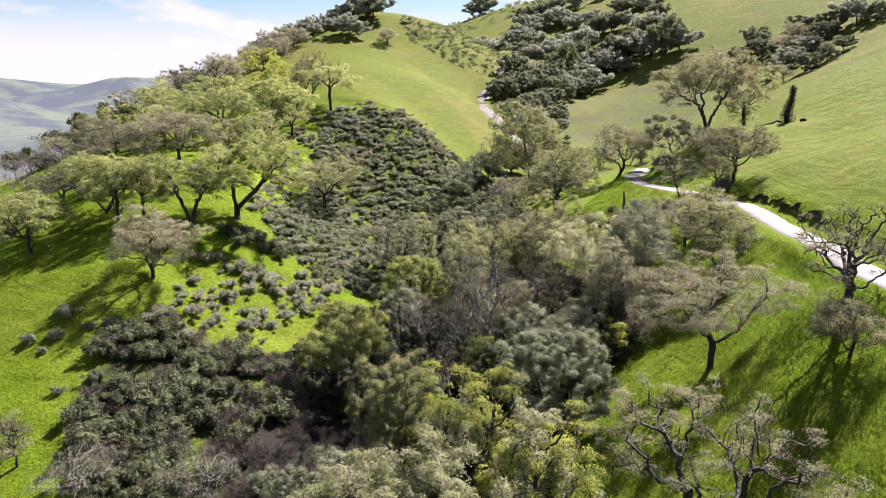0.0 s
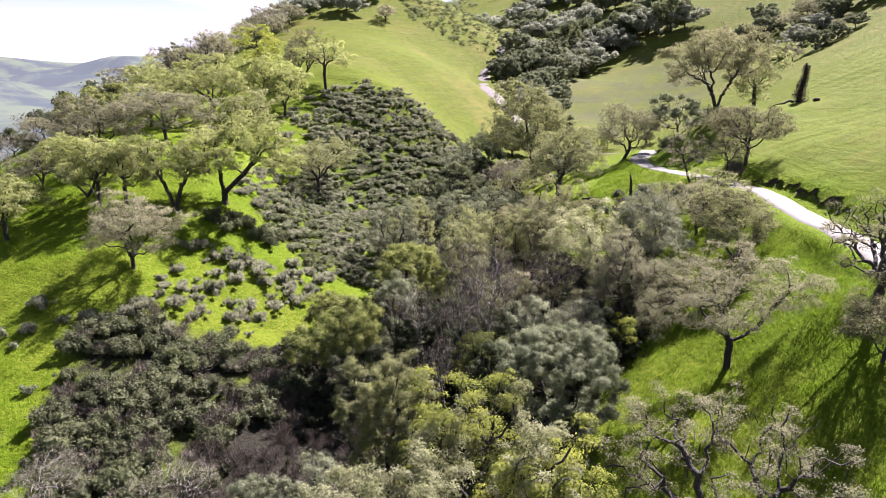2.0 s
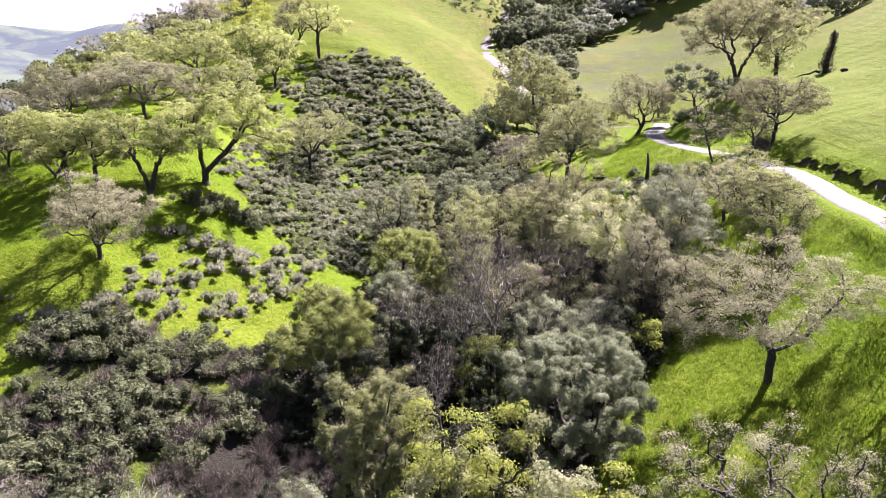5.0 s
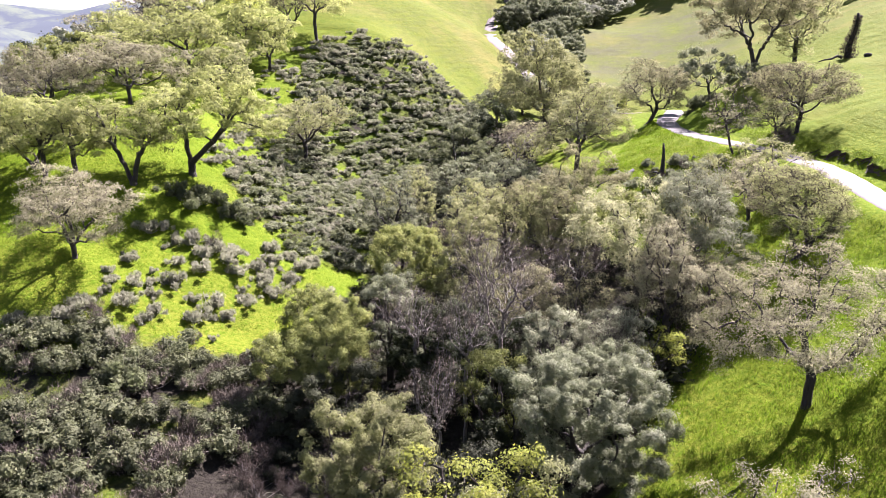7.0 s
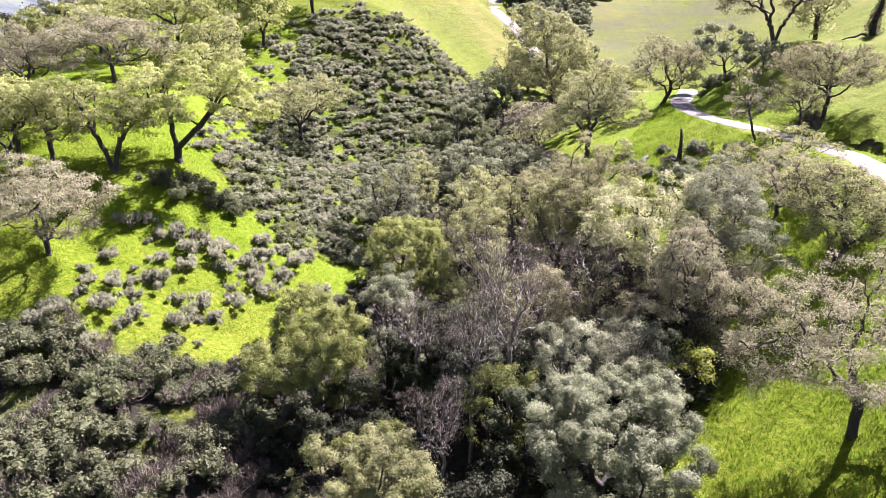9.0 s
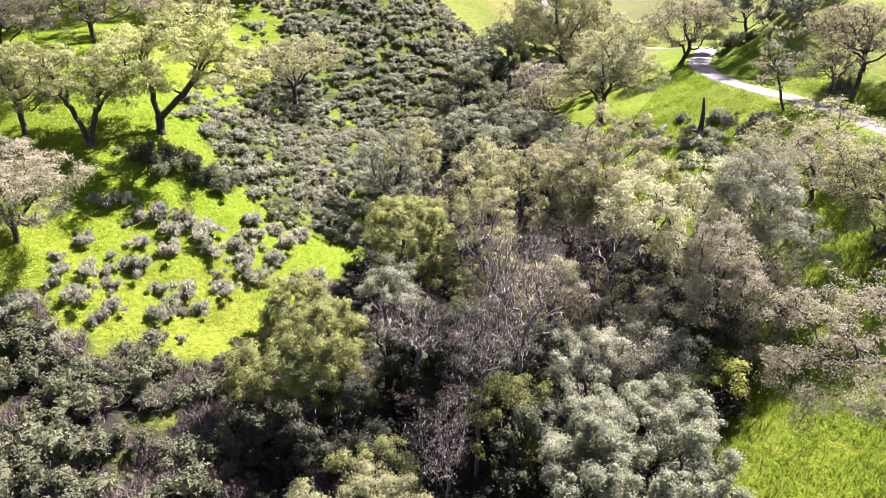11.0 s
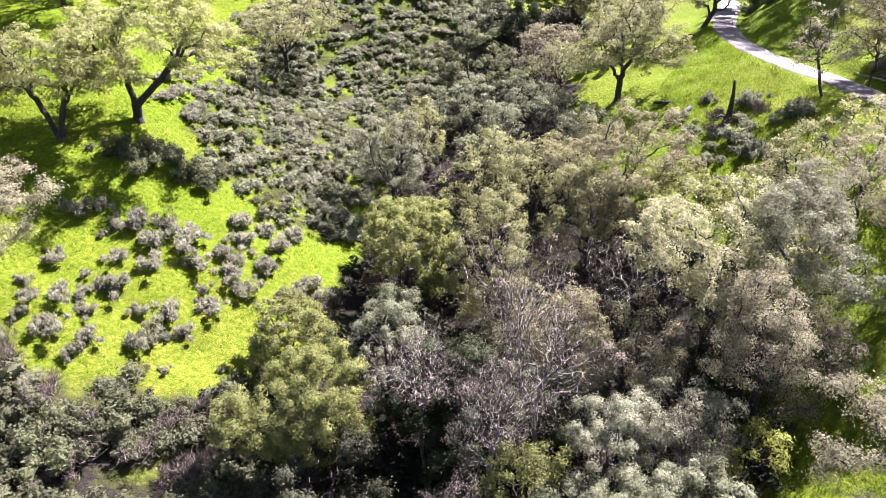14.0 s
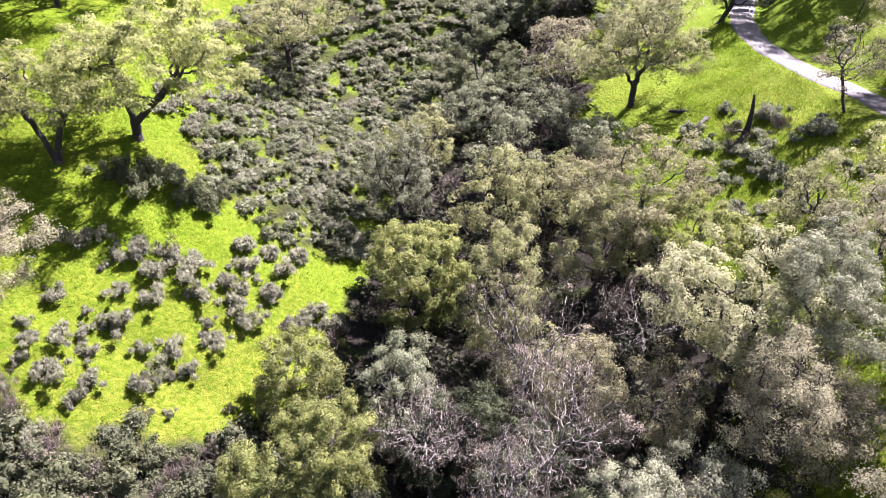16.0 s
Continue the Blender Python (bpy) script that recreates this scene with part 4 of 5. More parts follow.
tree("evergreen", 2.2, 38.5, 15.5, 5.0, "dark green live oak low in the ravine", group=G_RAV, leaf=SHADE_DARKENED_LEAF)
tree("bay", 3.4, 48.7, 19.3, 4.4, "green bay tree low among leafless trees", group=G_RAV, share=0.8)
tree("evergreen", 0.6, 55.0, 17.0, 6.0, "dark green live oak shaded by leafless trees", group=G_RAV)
tree("evergreen", 2.6, 42.0, 14.5, 5.5, "dark green bush oak in the shaded ravine", group=G_RAV, leaf=SHADE_DARKENED_LEAF)
# more dense low crowns, added so that the gaps below stay dark
tree("evergreen", -1.6, 58.5, 18.5, 6.0, "dark green live oak shaded by leafless trees", group=G_RAV, share=1.3)
tree("evergreen", 3.2, 57.5, 19.5, 5.5, "dark green live oak shaded by leafless trees", group=G_RAV, share=1.3)
tree("evergreen", 7.0, 55.5, 18.0, 5.5, "dark green live oak shaded by leafless trees", group=G_RAV, share=1.3)
tree("silver", 8.0, 50.4, 21.8, 4.6, "whitish silver leaved tree behind the live oak", group=G_RAV, share=0.7, leaf=WHITISH)
tree("tan", 12.2, 49.5, 20.0, 5.0, "whitish grey brushy tree in the ravine", group=G_RAV, share=0.8, leaf=WHITISH)
tree("pale", 2.9, 83.0, 24.4, 7.2, "pale olive willow with fine upright twigs", group=G_RAV, share=1.0, leaf=PALE)
tree("willow", -6.4, 88.5, 22.8, 7.4, "grey green willow in the ravine", group=G_RAV, share=0.9)
tree("willow", -4.7, 97.0, 22.0, 7.0, "pale green willow in the ravine", group=G_RAV, share=0.9, leaf=PALE)
tree("pale", 13.6, 77.5, 27.7, 10.5, "olive green tree with upright twigs", group=G_RAV, share=1.5, leaf=OLIVE)
tree("bay", 17.4, 72.0, 25.0, 6.5, "yellow green tree with upright twigs", group=G_RAV, share=0.8)
tree("pale", 10.6, 75.0, 24.6, 7.5, "pale olive tree with upright twigs", group=G_RAV, share=1.3, leaf=PALE)
tree("pale", 7.0, 83.0, 24.2, 7.2, "pale olive willow with fine upright twigs", group=G_RAV, share=1.0, leaf=PALE)
tree("tan", 20.0, 55.5, 22.5, 6.5, "tan brown brush oak above the ravine", group=G_RAV, share=0.9)
tree("lime", 15.6, 49.6, 18.6, 4.6, "small lime green leafing oak at the edge of the grass", group=G_RAV, share=0.8)
tree("willow", 13.0, 52.0, 19.5, 6.0, "whitish grey willow brush in the ravine", group=G_RAV, share=0.9, leaf=WHITISH)
tree("pale", 18.0, 58.5, 21.0, 6.0, "pale olive brush tree in the ravine", group=G_RAV, share=0.8, leaf=PALE)
tree("bare", 12.0, 64.5, 21.5, 6.5, "dark leafless brush tree in the ravine", group=G_RAV, share=0.7)
tree("pale", 3.0, 66.5, 19.5, 6.0, "pale olive brush tree in the ravine", group=G_RAV, share=0.8)
tree("bay", 3.0, 70.5, 23.2, 6.8, "olive green tree with upright twigs", group=G_RAV, share=0.8, leaf=PALE)
tree("pale", 7.5, 62.5, 21.5, 6.5, "olive brown tree in the shaded ravine", group=G_RAV, share=0.9, leaf=OLIVE)
tree("pale", 10.5, 58.5, 21.5, 6.5, "olive brown tree in the shaded ravine", group=G_RAV, share=0.8, leaf=OLIVE)
tree("pale", 16.4, 60.6, 28.6, 9.8, "tall pale oak with two thin dark trunks", group=G_RAV, share=1.2, leaf=CREAM, stems=((-0.8, 0.3), (0.9, -0.2)), bole=0.45)
tree("tan", 17.2, 53.8, 25.2, 7.0, "tan brown oak in bud above the ravine", group=G_RAV, share=1.2)
tree("pale", 21.4, 61.0, 28.4, 8.5, "pale grey oak with a dense crown", group=G_RAV, share=1.6, leaf=WHITISH)
tree("gnarled", 28.6, 58.8, -9.0, 9.0, "dark leaning oak with few leaves below the road", group=G_ROAD, stems=((1.5, 0.0),), leaf=PALE, share=3.0)
tree("pale", 28.5, 68.0, -6.5, 8.5, "pale tan oak on the bank below the road", group=G_ROAD, share=0.9, leaf=TAN)
tree("pale", 26.0, 74.0, -6.0, 7.5, "pale olive brush oak on the bank below the road", group=G_ROAD, share=0.8)
tree("pale", 33.0, 75.0, -5.5, 6.0, "pale leafing oak on the bank below the road", group=G_ROAD, share=0.7)
tree("bare", 12.4, 104.0, 26.5, 9.0, "leaning leafless mauve tree", group=G_RAV, share=1.0, stems=((-2.5, 0.5),))
tree("evergreen", 1.8, 112.0, 26.0, 10.0, "olive green live oak in the ravine", group=G_RAV, share=1.0, leaf=BRUSH)
tree("willow", 8.0, 100.5, 23.2, 7.8, "grey green willow in the ravine", group=G_RAV, share=0.9)
tree("willow", 0.9, 104.0, 23.0, 8.2, "grey green willow in the ravine", group=G_RAV, share=1.0)
tree("pale", 4.0, 93.0, 22.0, 7.0, "pale olive willow in the ravine", group=G_RAV, share=0.9, leaf=SILVER)
tree("tan", 17.8, 100.6, 33.0, 12.5, "olive tan oak with dark limbs on the grassy bank", group=G_RAV, share=1.2, leaf=PALE)
tree("pale", 18.5, 139.0, 40.6, 17.0, "large pale yellow green oak towering over the ravine", group=G_RAV, share=1.9)
tree("evergreen", 9.0, 128.0, 27.0, 8.0, "dark green live oak in the ravine", group=G_RAV, share=0.8)
tree("silver", 3.5, 127.0, 26.5, 8.5, "grey green live oak in the ravine", group=G_RAV, share=0.9)
tree("pale", 9.5, 141.0, 29.5, 9.0, "pale olive oak in the ravine", group=G_RAV, share=0.9, leaf=SILVER)
tree("tan", 12.5, 118.0, 26.5, 8.0, "brown oak in bud in the ravine", group=G_RAV, share=0.9)
tree("pale", 25.5, 137.0, 31.0, 10.0, "pale olive oak in the ravine", group=G_RAV, share=0.9)
tree("silver", 16.0, 158.0, 31.0, 9.0, "grey green live oak in the ravine", group=G_RAV, share=0.9)
tree("evergreen", 24.0, 160.0, 32.0, 10.0, "dark green live oak in the ravine", group=G_RAV, share=0.9)
tree("willow", 13.2, 92.5, 23.6, 6.8, "grey green willow at the foot of the grassy bank", group=G_RAV)
tree("pale", 12.8, 110.0, 25.5, 7.5, "pale olive willow at the foot of the grassy bank", group=G_RAV)
tree("silver", 21.0, 118.0, 27.0, 7.5, "grey green live oak in the ravine", group=G_RAV, share=0.8)
tree("evergreen", 24.0, 126.0, 29.0, 8.0, "grey green live oak in the ravine", group=G_RAV, share=0.8, leaf=SILVER)

tree("silver", -12.2, 34.6, -4.5, 5.0, "grey green bush oak at the mouth of the hollow", group=G_RAV, share=0.9)
tree("willow", -9.4, 36.5, -4.0, 4.2, "olive grey brush tree at the mouth of the hollow", group=G_RAV, share=0.8)
tree("bare", -29.1, 33.9, -4.6, 6.5, "leafless mauve grey brush tree on the lower slope", group="leafless brush trees on the lower slope", share=1.0)
tree("bare", -18.9, 34.9, -4.2, 6.0, "leafless mauve grey brush tree on the lower slope", group="leafless brush trees on the lower slope", share=1.0)
tree("gnarled", -35.6, 37.6, -4.6, 5.5, "small leafless oak on the grassy slope", group="leafless brush trees on the lower slope", share=0.4)

# ---- trees by the road and on the slope below it ----
tree("tan", 22.7, 41.8, 27.2, 13.4, "spreading tan oak in bud on the bright grass", group=G_ROAD, share=0.8, bole=0.17, stems=((0.0, 0.0),))
tree("gnarled", 16.6, 22.5, 21.8, 17.0, "bare gnarled oak with twisted black limbs", group=G_ROAD, share=0.6, thick=0.5, stems=((-1.0, 0.3), (1.2, 0.2)), leaf=TAN)
tree("gnarled", 31.5, 37.5, -9.0, 11.0, "bare gnarled oak beside the road", group=G_ROAD, share=0.5, thick=0.36)
tree("tan", 29.0, 32.0, -5.0, 6.5, "grey brown brush tree on the grass", group=G_ROAD, share=0.9, leaf=OLIVE, bole=0.12)
tree("tan", 34.2, 88.2, -8.2, 5.6, "slim leaning tan tree at the road edge", group=G_ROAD, share=0.45, stems=((-1.2, 0.6),), thick=0.14, bole=0.5)
tree("gnarled", 42.6, 91.0, -8.6, 12.5, "dark oak with bent limbs above the road", group=G_ROAD, share=2.4, leaf=OLIVE)
tree("tan", 40.6, 92.5, -5.5, 6.0, "mauve tan bush oak above the road", group=G_ROAD, share=0.7)
tree("tan", 31.6, 119.0, -11.0, 10.0, "brown oak with leaning trunk by the road bend", group=G_ROAD, share=1.0, stems=((1.6, 0.4),), leaf=OLIVE)
tree("tan", 50.0, 125.0, -15.5, 20.0, "large brown oak in bud with dark limbs", group=G_ROAD, share=1.7, stems=((-0.8, 0.0), (0.9, 0.3)), leaf=OLIVE)
tree("pale", 61.0, 135.0, -14.0, 11.5, "tall pale green oak on the slope above", group=G_ROAD, share=1.2, bole=0.35)
tree("evergreen", 46.0, 133.0, -9.0, 10.0, "grey green live oak below the slope", group=G_ROAD, share=0.9, leaf=SILVER)
tree("silver", 46.5, 119.0, -4.0, 6.0, "grey green bush oak under the large oak", group=G_ROAD, share=0.6)
for x, y, h, w in ((26.5, 172, 7, 8), (33, 178, 6, 8), (40, 168, 7, 8), (47, 160, 8, 9)):
    tree("tan", x, y, -h, w, "small brown tree in bud on the valley floor", group="small trees on the valley floor", share=0.5)
for x, y, h, w in ((30, 160, 6, 7), (36, 160, 5, 6)):
    tree("bay", x, y, -h, w, "small green tree on the valley floor", group="small trees on the valley floor", share=0.5)

# ---- far trees: a few crowns, each set down many times ----
far_rng = np.random.RandomState(77)
FAR_STOCK = [tree(k, x, y, -h, w, lab, group=G_FAR, share=0.7, leaf=c) for k, x, y, h, w, lab, c in (
    ("evergreen", 60, 316, 11, 15, "dark green live oak on the far slope", HAZED_LEAF),
    ("evergreen", 78, 324, 13, 13, "dull green live oak on the far slope", BRUSH),
    ("silver", 30, 250, 10, 13, "grey green live oak in the far valley", None),
    ("silver", 37, 262, 10, 12, "grey green live oak in the far valley", None),
    ("tan", -53, 226, 9, 11, "leafless brown oak on the far ridge", None))]
FAR_STOCK += [tree(k, x, y, -h, w, lab, group=G_FAR, share=0.6, leaf=c, coarse=2.0) for k, x, y, h, w, lab, c in (
    ("evergreen", 70, 372, 11, 14, "dark green live oak in the distant woods", HAZED_LEAF),
    ("silver", 84, 388, 11, 13, "grey green live oak in the distant woods", None))]


def far_tree(which, x, y, scale):
    m = Matrix.Translation((x, y, gz(x, y) - 0.2)) @ Euler((0, 0, far_rng.uniform(0, 6.28))).to_matrix().to_4x4()
    ob = copy_thing(FAR_STOCK[which], m)
    ob.scale = (scale, scale, scale * far_rng.uniform(0.85, 1.1))
    return ob


FAR_ROW = [(0, -32, 262, 0.8), (0, -25, 266, 0.85), (0, -38, 258, 0.6), (0, -31, 243, 0.75), (4, -18.5, 243, 0.7), (1, -28, 268, 0.8), (0, -42, 252, 0.5)]
FAR_ROW += [(4, -58, 214, 1.0), (4, -50, 216, 0.9), (4, -62, 204, 1.0), (4, -66, 196, 0.9), (4, -48, 232, 0.9), (0, -60, 232, 0.7), (0, -46, 244, 0.7), (0, -52, 252, 0.6), (0, -66, 186, 0.8), (4, -58, 184, 0.9), (4, -70, 176, 0.9), (0, -76, 164, 0.8)]
FAR_ROW += [(0, 88, 318, 1.2), (1, 96, 314, 1.2), (0, 101, 311, 1.0), (1, 84, 326, 1.1), (0, 72, 312, 1.1), (1, 66, 322, 1.1), (0, 56, 304, 1.0), (1, 52, 312, 1.1), (0, 78, 336, 1.0)]
FAR_ROW += [(2, 20, 218, 0.8), (3, 25, 214, 0.9), (2, 30, 222, 0.9), (3, 36, 232, 0.9), (0, 24, 205, 0.7), (2, 31, 206, 0.8), (3, 40, 252, 1.0), (0, 47, 272, 0.9), (2, 54, 284, 1.0), (0, 60, 296, 1.0), (0, 34, 268, 0.9), (2, 28, 262, 1.0)]
FAR_ROW += [(2, 22, 238, 0.9), (2, 28, 234, 1.0), (3, 24, 246, 1.0), (2, 34, 244, 1.0), (3, 32, 256, 1.1), (2, 41, 272, 1.0), (3, 45, 282, 1.1), (2, 38, 282, 1.0), (2, 50, 292, 1.1), (3, 27, 228, 0.8), (3, 46, 300, 1.0)]
for which, x, y, s in FAR_ROW:
    far_tree(which, x, y, s)
for _ in range(85):
    x = far_rng.uniform(10, 150)
    y = far_rng.uniform(335, 520)
    if abs(x - (62 + 0.25 * (y - 350))) < 42:
        far_tree(int(far_rng.choice([5, 6])), x, y, far_rng.uniform(0.7, 1.1))
for x, y, s in ((110, 226, 0.6), (116, 232, 0.5), (121, 236, 0.6), (128, 240, 0.7), (134, 246, 0.8), (140, 244, 0.9), (104, 222, 0.5), (122, 226, 0.35), (127, 230, 0.35), (142, 236, 0.7)):
    far_tree(int(far_rng.choice([0, 2, 4])), x, y, s)
for x, y, s in ((118, 248, 0.9), (112, 256, 0.9), (124, 252, 1.0), (131, 258, 1.0), (108, 263, 0.8), (104, 272, 0.7), (116, 268, 0.9), (99, 204, 0.55), (106, 206, 0.6), (113, 208, 0.5), (121, 214, 0.5)):
    far_tree(int(far_rng.choice([2, 3, 4])), x, y, s)
far_tree(0, 30, 602, 1.5)
far_tree(1, 34, 606, 1.3)

# ---- dead wood and a post ----
def pole(pts, radii, k=8, seed=0):
    """A crooked length of wood through pts."""
    rng = np.random.RandomState(seed)
    p, r = np.array(pts, float), np.array(radii, float)
    p, r = np.r_[p[:1], p, p[-1:]], np.r_[0.01, r, 0.01]
    way = unit(np.gradient(p, axis=0) + 1e-6)
    side = unit(np.cross(way, [[0.31, 0.85, 0.42]]))
    other = np.cross(way, side)
    a = np.arange(k) * 2 * np.pi / k
    wob = 1 + rng.normal(0, 0.06, (len(p), k, 1))
    v = p[:, None] + (np.cos(a)[None, :, None] * side[:, None] + np.sin(a)[None, :, None] * other[:, None]) * r[:, None, None] * wob
    n = np.arange(len(p) * k).reshape(len(p), k)
    f = np.stack([n[:-1], np.roll(n[:-1], -1, 1), np.roll(n[1:], -1, 1), n[1:]], -1).reshape(-1, 4)
    return v.reshape(-1, 3), f


def ivy_snag(x, y, h):
    """A broken trunk, cloaked in dark ivy."""
    rng = np.random.RandomState(61)
    root = tagged(new("dead_tree"), "broken dead trunk cloaked in dark ivy on the meadow", "dead tree")
    root.location = (x, y, gz(x, y))
    f = np.linspace(0, 1, 9)
    line = np.c_[0.25 + 0.6 * f**1.6 - 0.2 * np.sin(f * 7), 0.2 * np.sin(f * 5), f * h - 0.3]
    v, q = pole(line, 0.62 - 0.42 * f, 10)
    part("trunk", mesh_of("trunk", v, q, CHAR, True), root)
    v, q = pole([line[-2], line[-2] + [0.5, 0, 0.5], line[-2] + [0.8, 0.1, 0.2]], [0.2, 0.14, 0.05])
    part("broken_limb", mesh_of("broken_limb", v, q, CHAR, True), root)
    n = 3200
    k = rng.uniform(0, 0.92, n) ** 1.25
    c = np.c_[np.interp(k, f, line[:, 0]), np.interp(k, f, line[:, 1]), k * h]
    d = unit(rng.normal(size=(n, 3)) * [1, 1, 0.5])
    c += d * (0.3 + 1.25 * (1 - k) ** 1.7 * rng.uniform(0.3, 1, n))[:, None]
    c[:, 2] = np.maximum(c[:, 2], 0.05)
    v, q = leaves(rng, c, d, n, 0.24, 0.12)
    tagged(part("ivy", mesh_of("ivy", v, q, IVY), root, "dark ivy leaves"), kind="stuff")


ivy_snag(66.5, 128.0, 7.4)


def fallen(name, x, y, pts, radii, mat, label):
    v, q = pole(pts, radii)
    ob = tagged(new(name, mesh_of(name, v, q, mat, True)), label, "log")
    ob.location = (x, y, gz(x, y))


fallen("fallen_branch", 62.0, 124.5, [(-1.8, 0, 0.05), (-0.9, 0.1, 0.35), (0.2, 0, 0.5), (1.2, 0.1, 1.0), (1.9, 0, 0.75)], [0.06, 0.12, 0.16, 0.2, 0.26], CHAR, "dark crooked fallen branch on the grass")
fallen("fallen_log", 68.6, 125.5, [(-0.6, 0, 0.2), (-0.5, 0, 0.22), (0, 0.2, 0.3), (0.55, 0, 0.25), (0.6, 0, 0.25)], [0.02, 0.3, 0.34, 0.28, 0.02], CHAR, "short dark log at the foot of the dead trunk")
fallen("fallen_log", 22.6, 92.8, [(-1.5, -0.6, 0.1), (-0.6, -0.2, 0.15), (0.3, 0.3, 0.35), (1.3, 1.2, 0.75)], [0.1, 0.16, 0.2, 0.22], CHAR, "dark fallen log in the grass below the road")
fallen("fallen_log", 22.0, 96.5, [(-1.25, 0.2, 0.1), (-1.2, 0.2, 0.1), (0, 0, 0.15), (1.3, 0.4, 0.2), (1.35, 0.4, 0.2)], [0.02, 0.15, 0.18, 0.12, 0.01], CHAR, "dark mossy log in the grass below the road")


def burnt_snag(x, y, h):
    root = tagged(new("burnt_stump"), "thin charred standing stump among dry brush", "stump")
    root.location = (x, y, gz(x, y))
    f = np.linspace(0, 1, 7)
    v, q = pole(np.c_[0.15 * np.sin(f * 3), 0.1 * f, f * h - 0.3], 0.42 - 0.3 * f**0.6, 9)
    part("trunk", mesh_of("trunk", v, q, CHAR, True), root)
    v, q = pole([(-0.2, 0, 0.2), (-0.8, -0.3, 0.5), (-1.3, -0.5, 0.35)], [0.16, 0.12, 0.05])
    part("broken_limb", mesh_of("broken_limb", v, q, CHAR, True), root)


burnt_snag(26.2, 89.6, 4.2)


def rail_post(x, y):
    """A short dark post with a pale rail, at the road's edge."""
    root = tagged(new("trail_barrier"), "short dark post with a pale wooden rail beside the road", "barrier")
    root.location = (x, y, gz(x, y))
    v, q = pole([(0, 0, -0.3), (0.02, 0, 0.5), (0, 0, 1.1)], [0.09, 0.085, 0.08])
    part("post", mesh_of("post", v, q, CHAR, True), root)
    v, q = pole([(-1.2, 0.9, 1.0), (0.1, 0.05, 0.95), (1.6, -1.0, 0.7)], [0.07, 0.075, 0.07])
    part("rail", mesh_of("rail", v, q, WEATHERED, True), root, "pale weathered rail")


rail_post(39.5, 90.5)


def stake(x, y, h, lean):
    v, q = pole([(0, 0, -0.3), (0.3 * lean, 0, 0.5 * h), (lean, 0.05, h)], [0.06, 0.055, 0.045])
    ob = tagged(new("wooden_stake", mesh_of("wooden_stake", v, q, CHAR, True)), "thin dark wooden stake leaning above the road", "stake", "stakes above the road")
    ob.location = (x, y, gz(x, y))


stake(43.3, 108.2, 1.9, 0.35)


def broken_rails(x, y):
    """Two short posts and a crooked rail that slopes from one to the other."""
    root = tagged(new("rail_fence"), "short run of broken dark rail fence on the bank", "fence")
    root.location = (x, y, gz(x, y))
    for px in (0.0, 1.5):
        v, q = pole([(px, 0, gz(x + px, y) - gz(x, y) - 0.3), (px + 0.04, 0, gz(x + px, y) - gz(x, y) + 1.1)], [0.07, 0.06])
        part("post", mesh_of("post", v, q, CHAR, True), root)
    z = gz(x + 1.5, y) - gz(x, y)
    for lo, hi in ((0.35, 0.95), (1.0, 0.4)):
        v, q = pole([(-0.2, -0.07, lo), (0.75, -0.09, (lo + hi + z) / 2), (1.8, -0.07, hi + z)], [0.05, 0.055, 0.045])
        part("rail", mesh_of("rail", v, q, WEATHERED, True), root, "grey weathered rail")


broken_rails(45.7, 102.6)

# ---- bushes ----
bush_rng = np.random.RandomState(31)


def plant(kind, outline, gap, chance, lo, hi, group):
    for x, y in strewn(bush_rng, outline, gap, chance):
        if kind not in ("thorn", "burnt") and inside(x, y, HOLLOW):
            continue
        shrub(kind, x, y, bush_rng.uniform(lo, hi), bush_rng.uniform(0, 6.28), bush_rng.randint(0, 30), group)


# the sagebrush that stands singly or in knots on the open spur: x, y, size
SAGE_UPPER = [(-29.4, 71.2, 1.17), (-28.2, 72.5, 0.74), (-26.7, 70.9, 0.84), (-25.4, 72.4, 1.17), (-23.5, 72.5, 1.17), (-21.8, 73.0, 1.17), (-24.4, 70.9, 1.17), (-22.1, 71.4, 1.17), (-19.0, 76.8, 1.17), (-16.9, 77.6, 1.17), (-14.7, 78.7, 1.17), (-18.2, 75.0, 1.17), (-15.7, 76.2, 1.17), (-25.9, 68.5, 0.91), (-23.9, 68.9, 1.17), (-20.9, 70.7, 1.17), (-19.4, 72.7, 1.05), (-16.1, 73.3, 1.17), (-18.6, 70.7, 1.17), (-17.2, 69.8, 1.17), (-19.1, 67.2, 1.09), (-20.0, 68.5, 0.71)]
SAGE_LOWER = [(-12.9, 72.9, 1.17), (-14.0, 71.2, 1.04), (-11.1, 72.5, 1.06), (-25.3, 65.9, 1.17), (-29.5, 66.1, 0.91), (-27.3, 64.5, 0.79), (-28.3, 63.3, 0.98), (-29.7, 62.5, 0.78), (-21.8, 65.2, 1.17), (-23.4, 64.9, 0.78), (-26.3, 63.1, 0.77), (-28.0, 60.7, 1.17), (-25.5, 61.2, 0.86), (-22.6, 62.1, 1.17), (-26.2, 59.6, 0.74), (-21.3, 63.6, 0.58), (-20.1, 64.4, 0.78), (-30.4, 63.6, 0.59), (-27.5, 66.0, 0.50), (-18.2, 72.7, 0.84), (-35.3, 56.1, 1.17), (-32.8, 55.9, 1.17), (-31.7, 57.2, 1.17), (-30.8, 58.7, 1.17), (-27.8, 56.2, 1.13), (-39.8, 53.8, 1.04), (-40.4, 57.7, 1.17)]
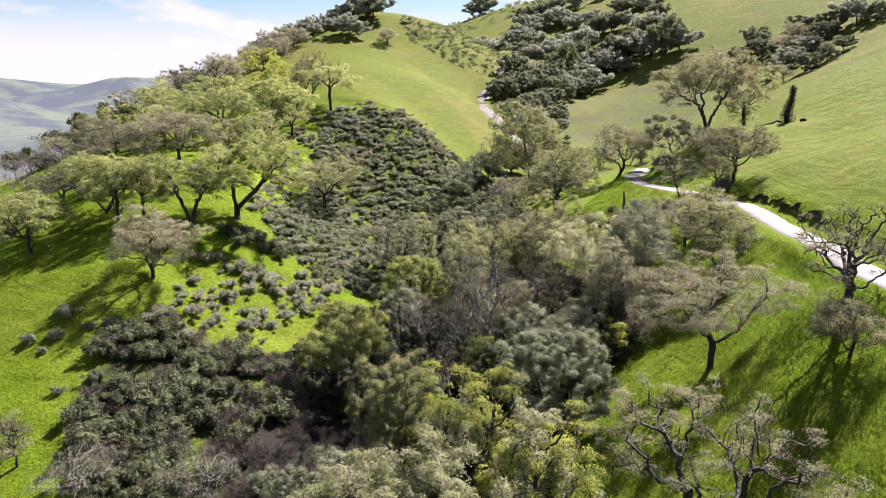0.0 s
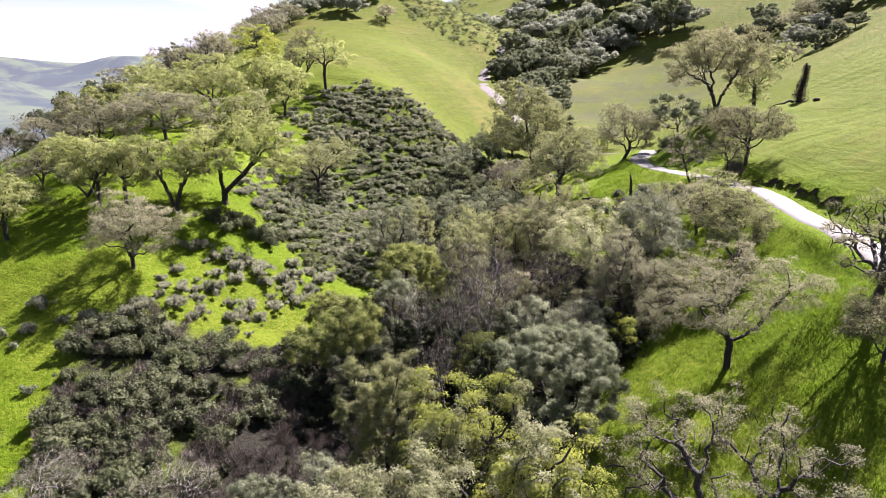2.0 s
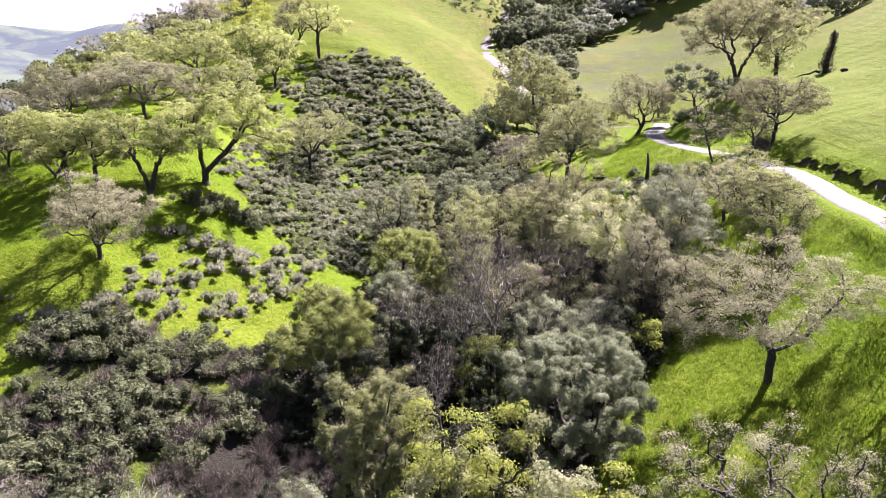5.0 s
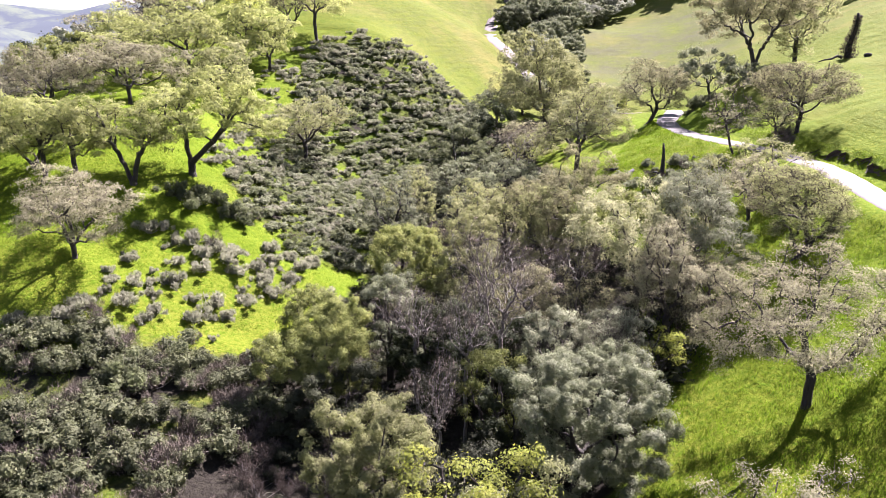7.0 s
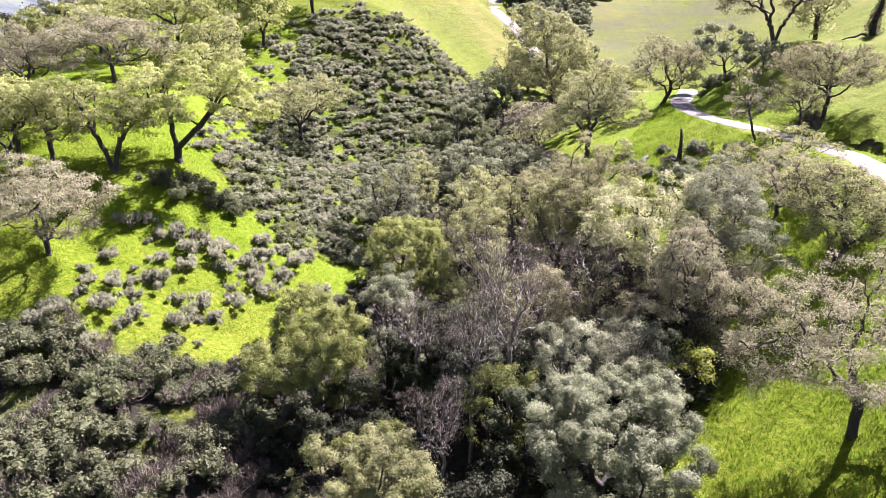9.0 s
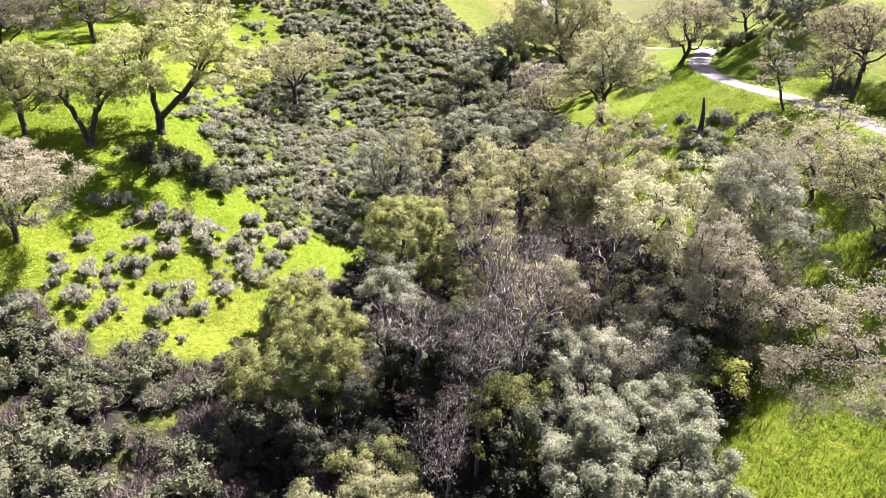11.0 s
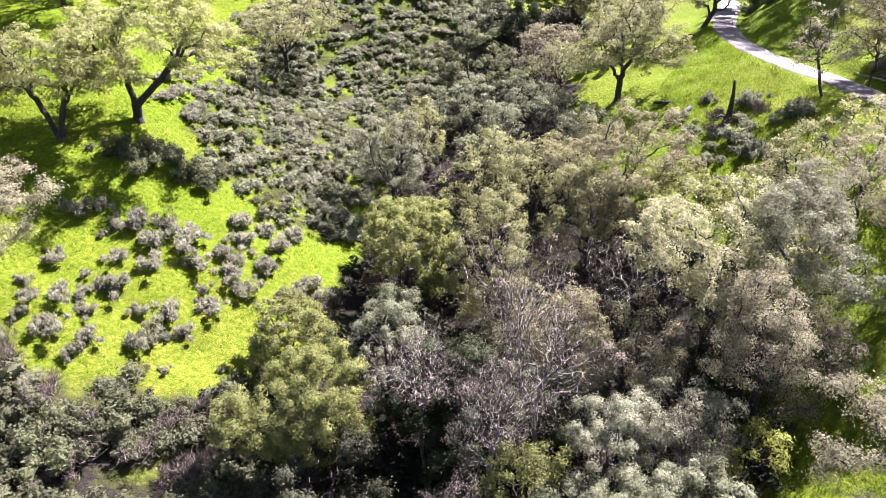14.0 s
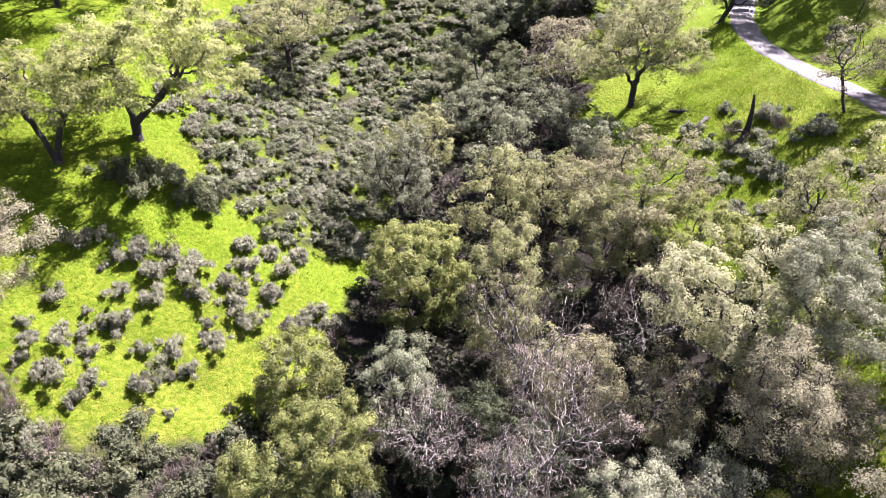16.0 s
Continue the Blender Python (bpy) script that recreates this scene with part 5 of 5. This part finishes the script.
BRUSH_KNOT = [(-28.8, 78.4, 0.95), (-27.0, 77.9, 1.09), (-25.5, 80.3, 1.12), (-23.8, 80.5, 0.96), (-22.3, 79.9, 0.95), (-27.2, 80.3, 0.80), (-21.8, 81.9, 0.81), (-23.9, 79.1, 0.79), (-27.8, 78.4, 0.63)]
for kind, spots, group in (("sage", SAGE_UPPER, "sagebrush on the spur"), ("sage", SAGE_LOWER, "sagebrush on the spur"), ("brush", BRUSH_KNOT, "brush below the forked oak")):
    for x, y, size in spots:
        shrub(kind, x, y, size, bush_rng.uniform(0, 6.28), bush_rng.randint(0, 30), group)
plant("sage", SAGE_SLOPE, 2.1, 0.2, 0.28, 0.55, "sagebrush on the spur")
plant("dead", SAGE_SLOPE, 5.0, 0.25, 0.5, 0.8, "dry brush on the spur")
plant("scrub", LOWER_SCRUB, 2.1, 0.78, 0.6, 1.4, "brush on the lower slope")
plant("brush", LOWER_SCRUB, 3.4, 0.25, 0.8, 1.3, "grey brush on the lower slope")
plant("dead", LOWER_SCRUB, 2.6, 0.6, 0.8, 1.35, "dry brush on the lower slope")
plant("thorn", HOLLOW, 2.2, 0.6, 0.35, 0.7, "dark brush in the hollow")
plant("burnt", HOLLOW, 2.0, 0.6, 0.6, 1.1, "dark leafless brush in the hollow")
plant("grey", [(18, 64), (20, 80), (19, 92), (24, 96), (32, 92), (31, 80), (28, 68)], 3.4, 0.5, 0.5, 0.9, "brush on the road bank")
plant("brush", [(41, 120), (40.5, 128), (44, 136), (46.5, 134), (45, 124)], 2.0, 0.8, 0.6, 1.1, "brush at the road bend")
plant("grey", [(39.6, 98), (39.4, 112), (41.4, 113), (41.6, 98)], 1.8, 0.6, 0.35, 0.6, "brush on the upper road bank")
plant("dead", [(40.6, 89), (40.6, 93), (43.5, 93), (43.5, 89)], 1.5, 0.9, 0.6, 0.9, "dry brush above the road")
plant("grey", [(-46, 44), (-50, 58), (-36, 58), (-33, 42)], 4.0, 0.4, 0.3, 0.6, "small brush on the grassy slope")
plant("grey", [(23, 72), (21, 84), (24, 92), (31, 95), (34, 84), (33, 74)], 2.0, 0.75, 0.22, 0.5, "low weeds on the road bank")
plant("dead", [(23.5, 87), (24, 93), (29.5, 93), (29.5, 87)], 1.6, 0.9, 0.6, 1.0, "dry brush round the snag")

for kind, outline, gap, chance, lo, hi, name, label, thin in (
        ("brush", CHAPARRAL, 1.6, 0.55, 0.35, 0.8, "chaparral", "dense dark green chaparral covering the slope", 0.36),
        ("sage", WILD_SAGE, 1.55, 0.5, 0.5, 1.25, "sage_scrub", "grey green sage scrub covering the slope", 0.36),
        ("grey", CHAPARRAL, 1.45, 0.75, 0.3, 0.75, "grey_scrub", "dull grey green scrub covering the slope", 0.3),
        ("scrub", [(-13, 80), (-3, 93), (2, 108), (7, 126), (0, 128), (-8, 108), (-15, 92)], 1.8, 0.7, 0.4, 0.85, "slope_scrub", "dark green scrub above the ravine", 0.4),
        ("thorn", RAVINE_BED, 2.4, 0.55, 0.7, 1.4, "ravine_brush", "brush filling the ravine, its green darkened for shade", 0.13),
        ("dead", RAVINE_BED, 3.4, 0.5, 0.9, 1.8, "ravine_twigs", "dry brown brush in the ravine", 0.26),
        ("brush", [(-12, 252), (-16, 274), (4, 286), (18, 293), (25, 298), (21, 268), (15, 253), (3, 249)], 1.7, 0.5, 0.35, 0.95, "crest_scrub", "dark scrub on the far crest", 0.2),
        ("brush", [(-8, 520), (-40, 620), (120, 620), (90, 520)], 9.0, 0.5, 1.4, 2.6, "ridge_scrub", "dark scrub on the distant ridge", 0.07)):
    q = strewn(bush_rng, outline, gap, chance)
    q = q[~inside(q[:, 0], q[:, 1], HOLLOW)]
    z = ground(q[:, 0], q[:, 1]) - 0.05
    thicket(name, kind, [(x, y, h, bush_rng.uniform(lo, hi), bush_rng.uniform(0, 6.28), bush_rng.randint(0, 30)) for (x, y), h in zip(q, z)], label, thin)

# ---- grass that stands up from the turf ----
grass_rng = np.random.RandomState(8)


def turf(outline, per_m2, tall):
    p = np.array(outline)
    lo, hi = p.min(0), p.max(0)
    n = int((hi - lo).prod() * per_m2)
    q = grass_rng.uniform(lo, hi, (n, 2))
    q = q[inside(q[:, 0], q[:, 1], outline)]
    for line, half, _ in WAYS:
        d2 = ((q[:, None] - line[None, ::2]) ** 2).sum(-1).min(1)
        q = q[d2 > (half + 0.25) ** 2]
    clump = np.sin(q[:, 0] * 0.9 + 1.7 * np.sin(q[:, 1] * 0.6)) * np.sin(q[:, 1] * 1.1 + np.sin(q[:, 0] * 0.5))
    q = q[grass_rng.uniform(-1, 1, len(q)) < clump + 0.35]
    b = np.c_[q, ground(q[:, 0], q[:, 1]) - 0.02]
    a = grass_rng.uniform(0, 6.28, len(q))
    side = np.c_[np.cos(a), np.sin(a), 0 * a] * grass_rng.uniform(0.012, 0.032, len(q))[:, None]
    tip = b + np.c_[grass_rng.normal(0, 0.12, (len(q), 2)), tall * grass_rng.uniform(0.5, 1.3, len(q))]
    return np.stack([b - side, b + side, tip], 1).reshape(-1, 3)


blades = np.concatenate([
    turf([(9, 16), (12, 50), (20, 70), (22, 100), (34, 122), (35, 60), (34, 16)], 90, 0.32),
    turf([(39, 20), (39, 118), (42.5, 118), (43, 20)], 60, 0.24),
    turf([(-58, 34), (-58, 100), (-26, 100), (-10, 88), (-10, 70), (-28, 56), (-32, 34)], 48, 0.22)])
tagged(new("grass", mesh_of("grass", blades, np.arange(len(blades)).reshape(-1, 3), GRASS)), "bright green spring grass blades on the slopes", "grass", kind="stuff")
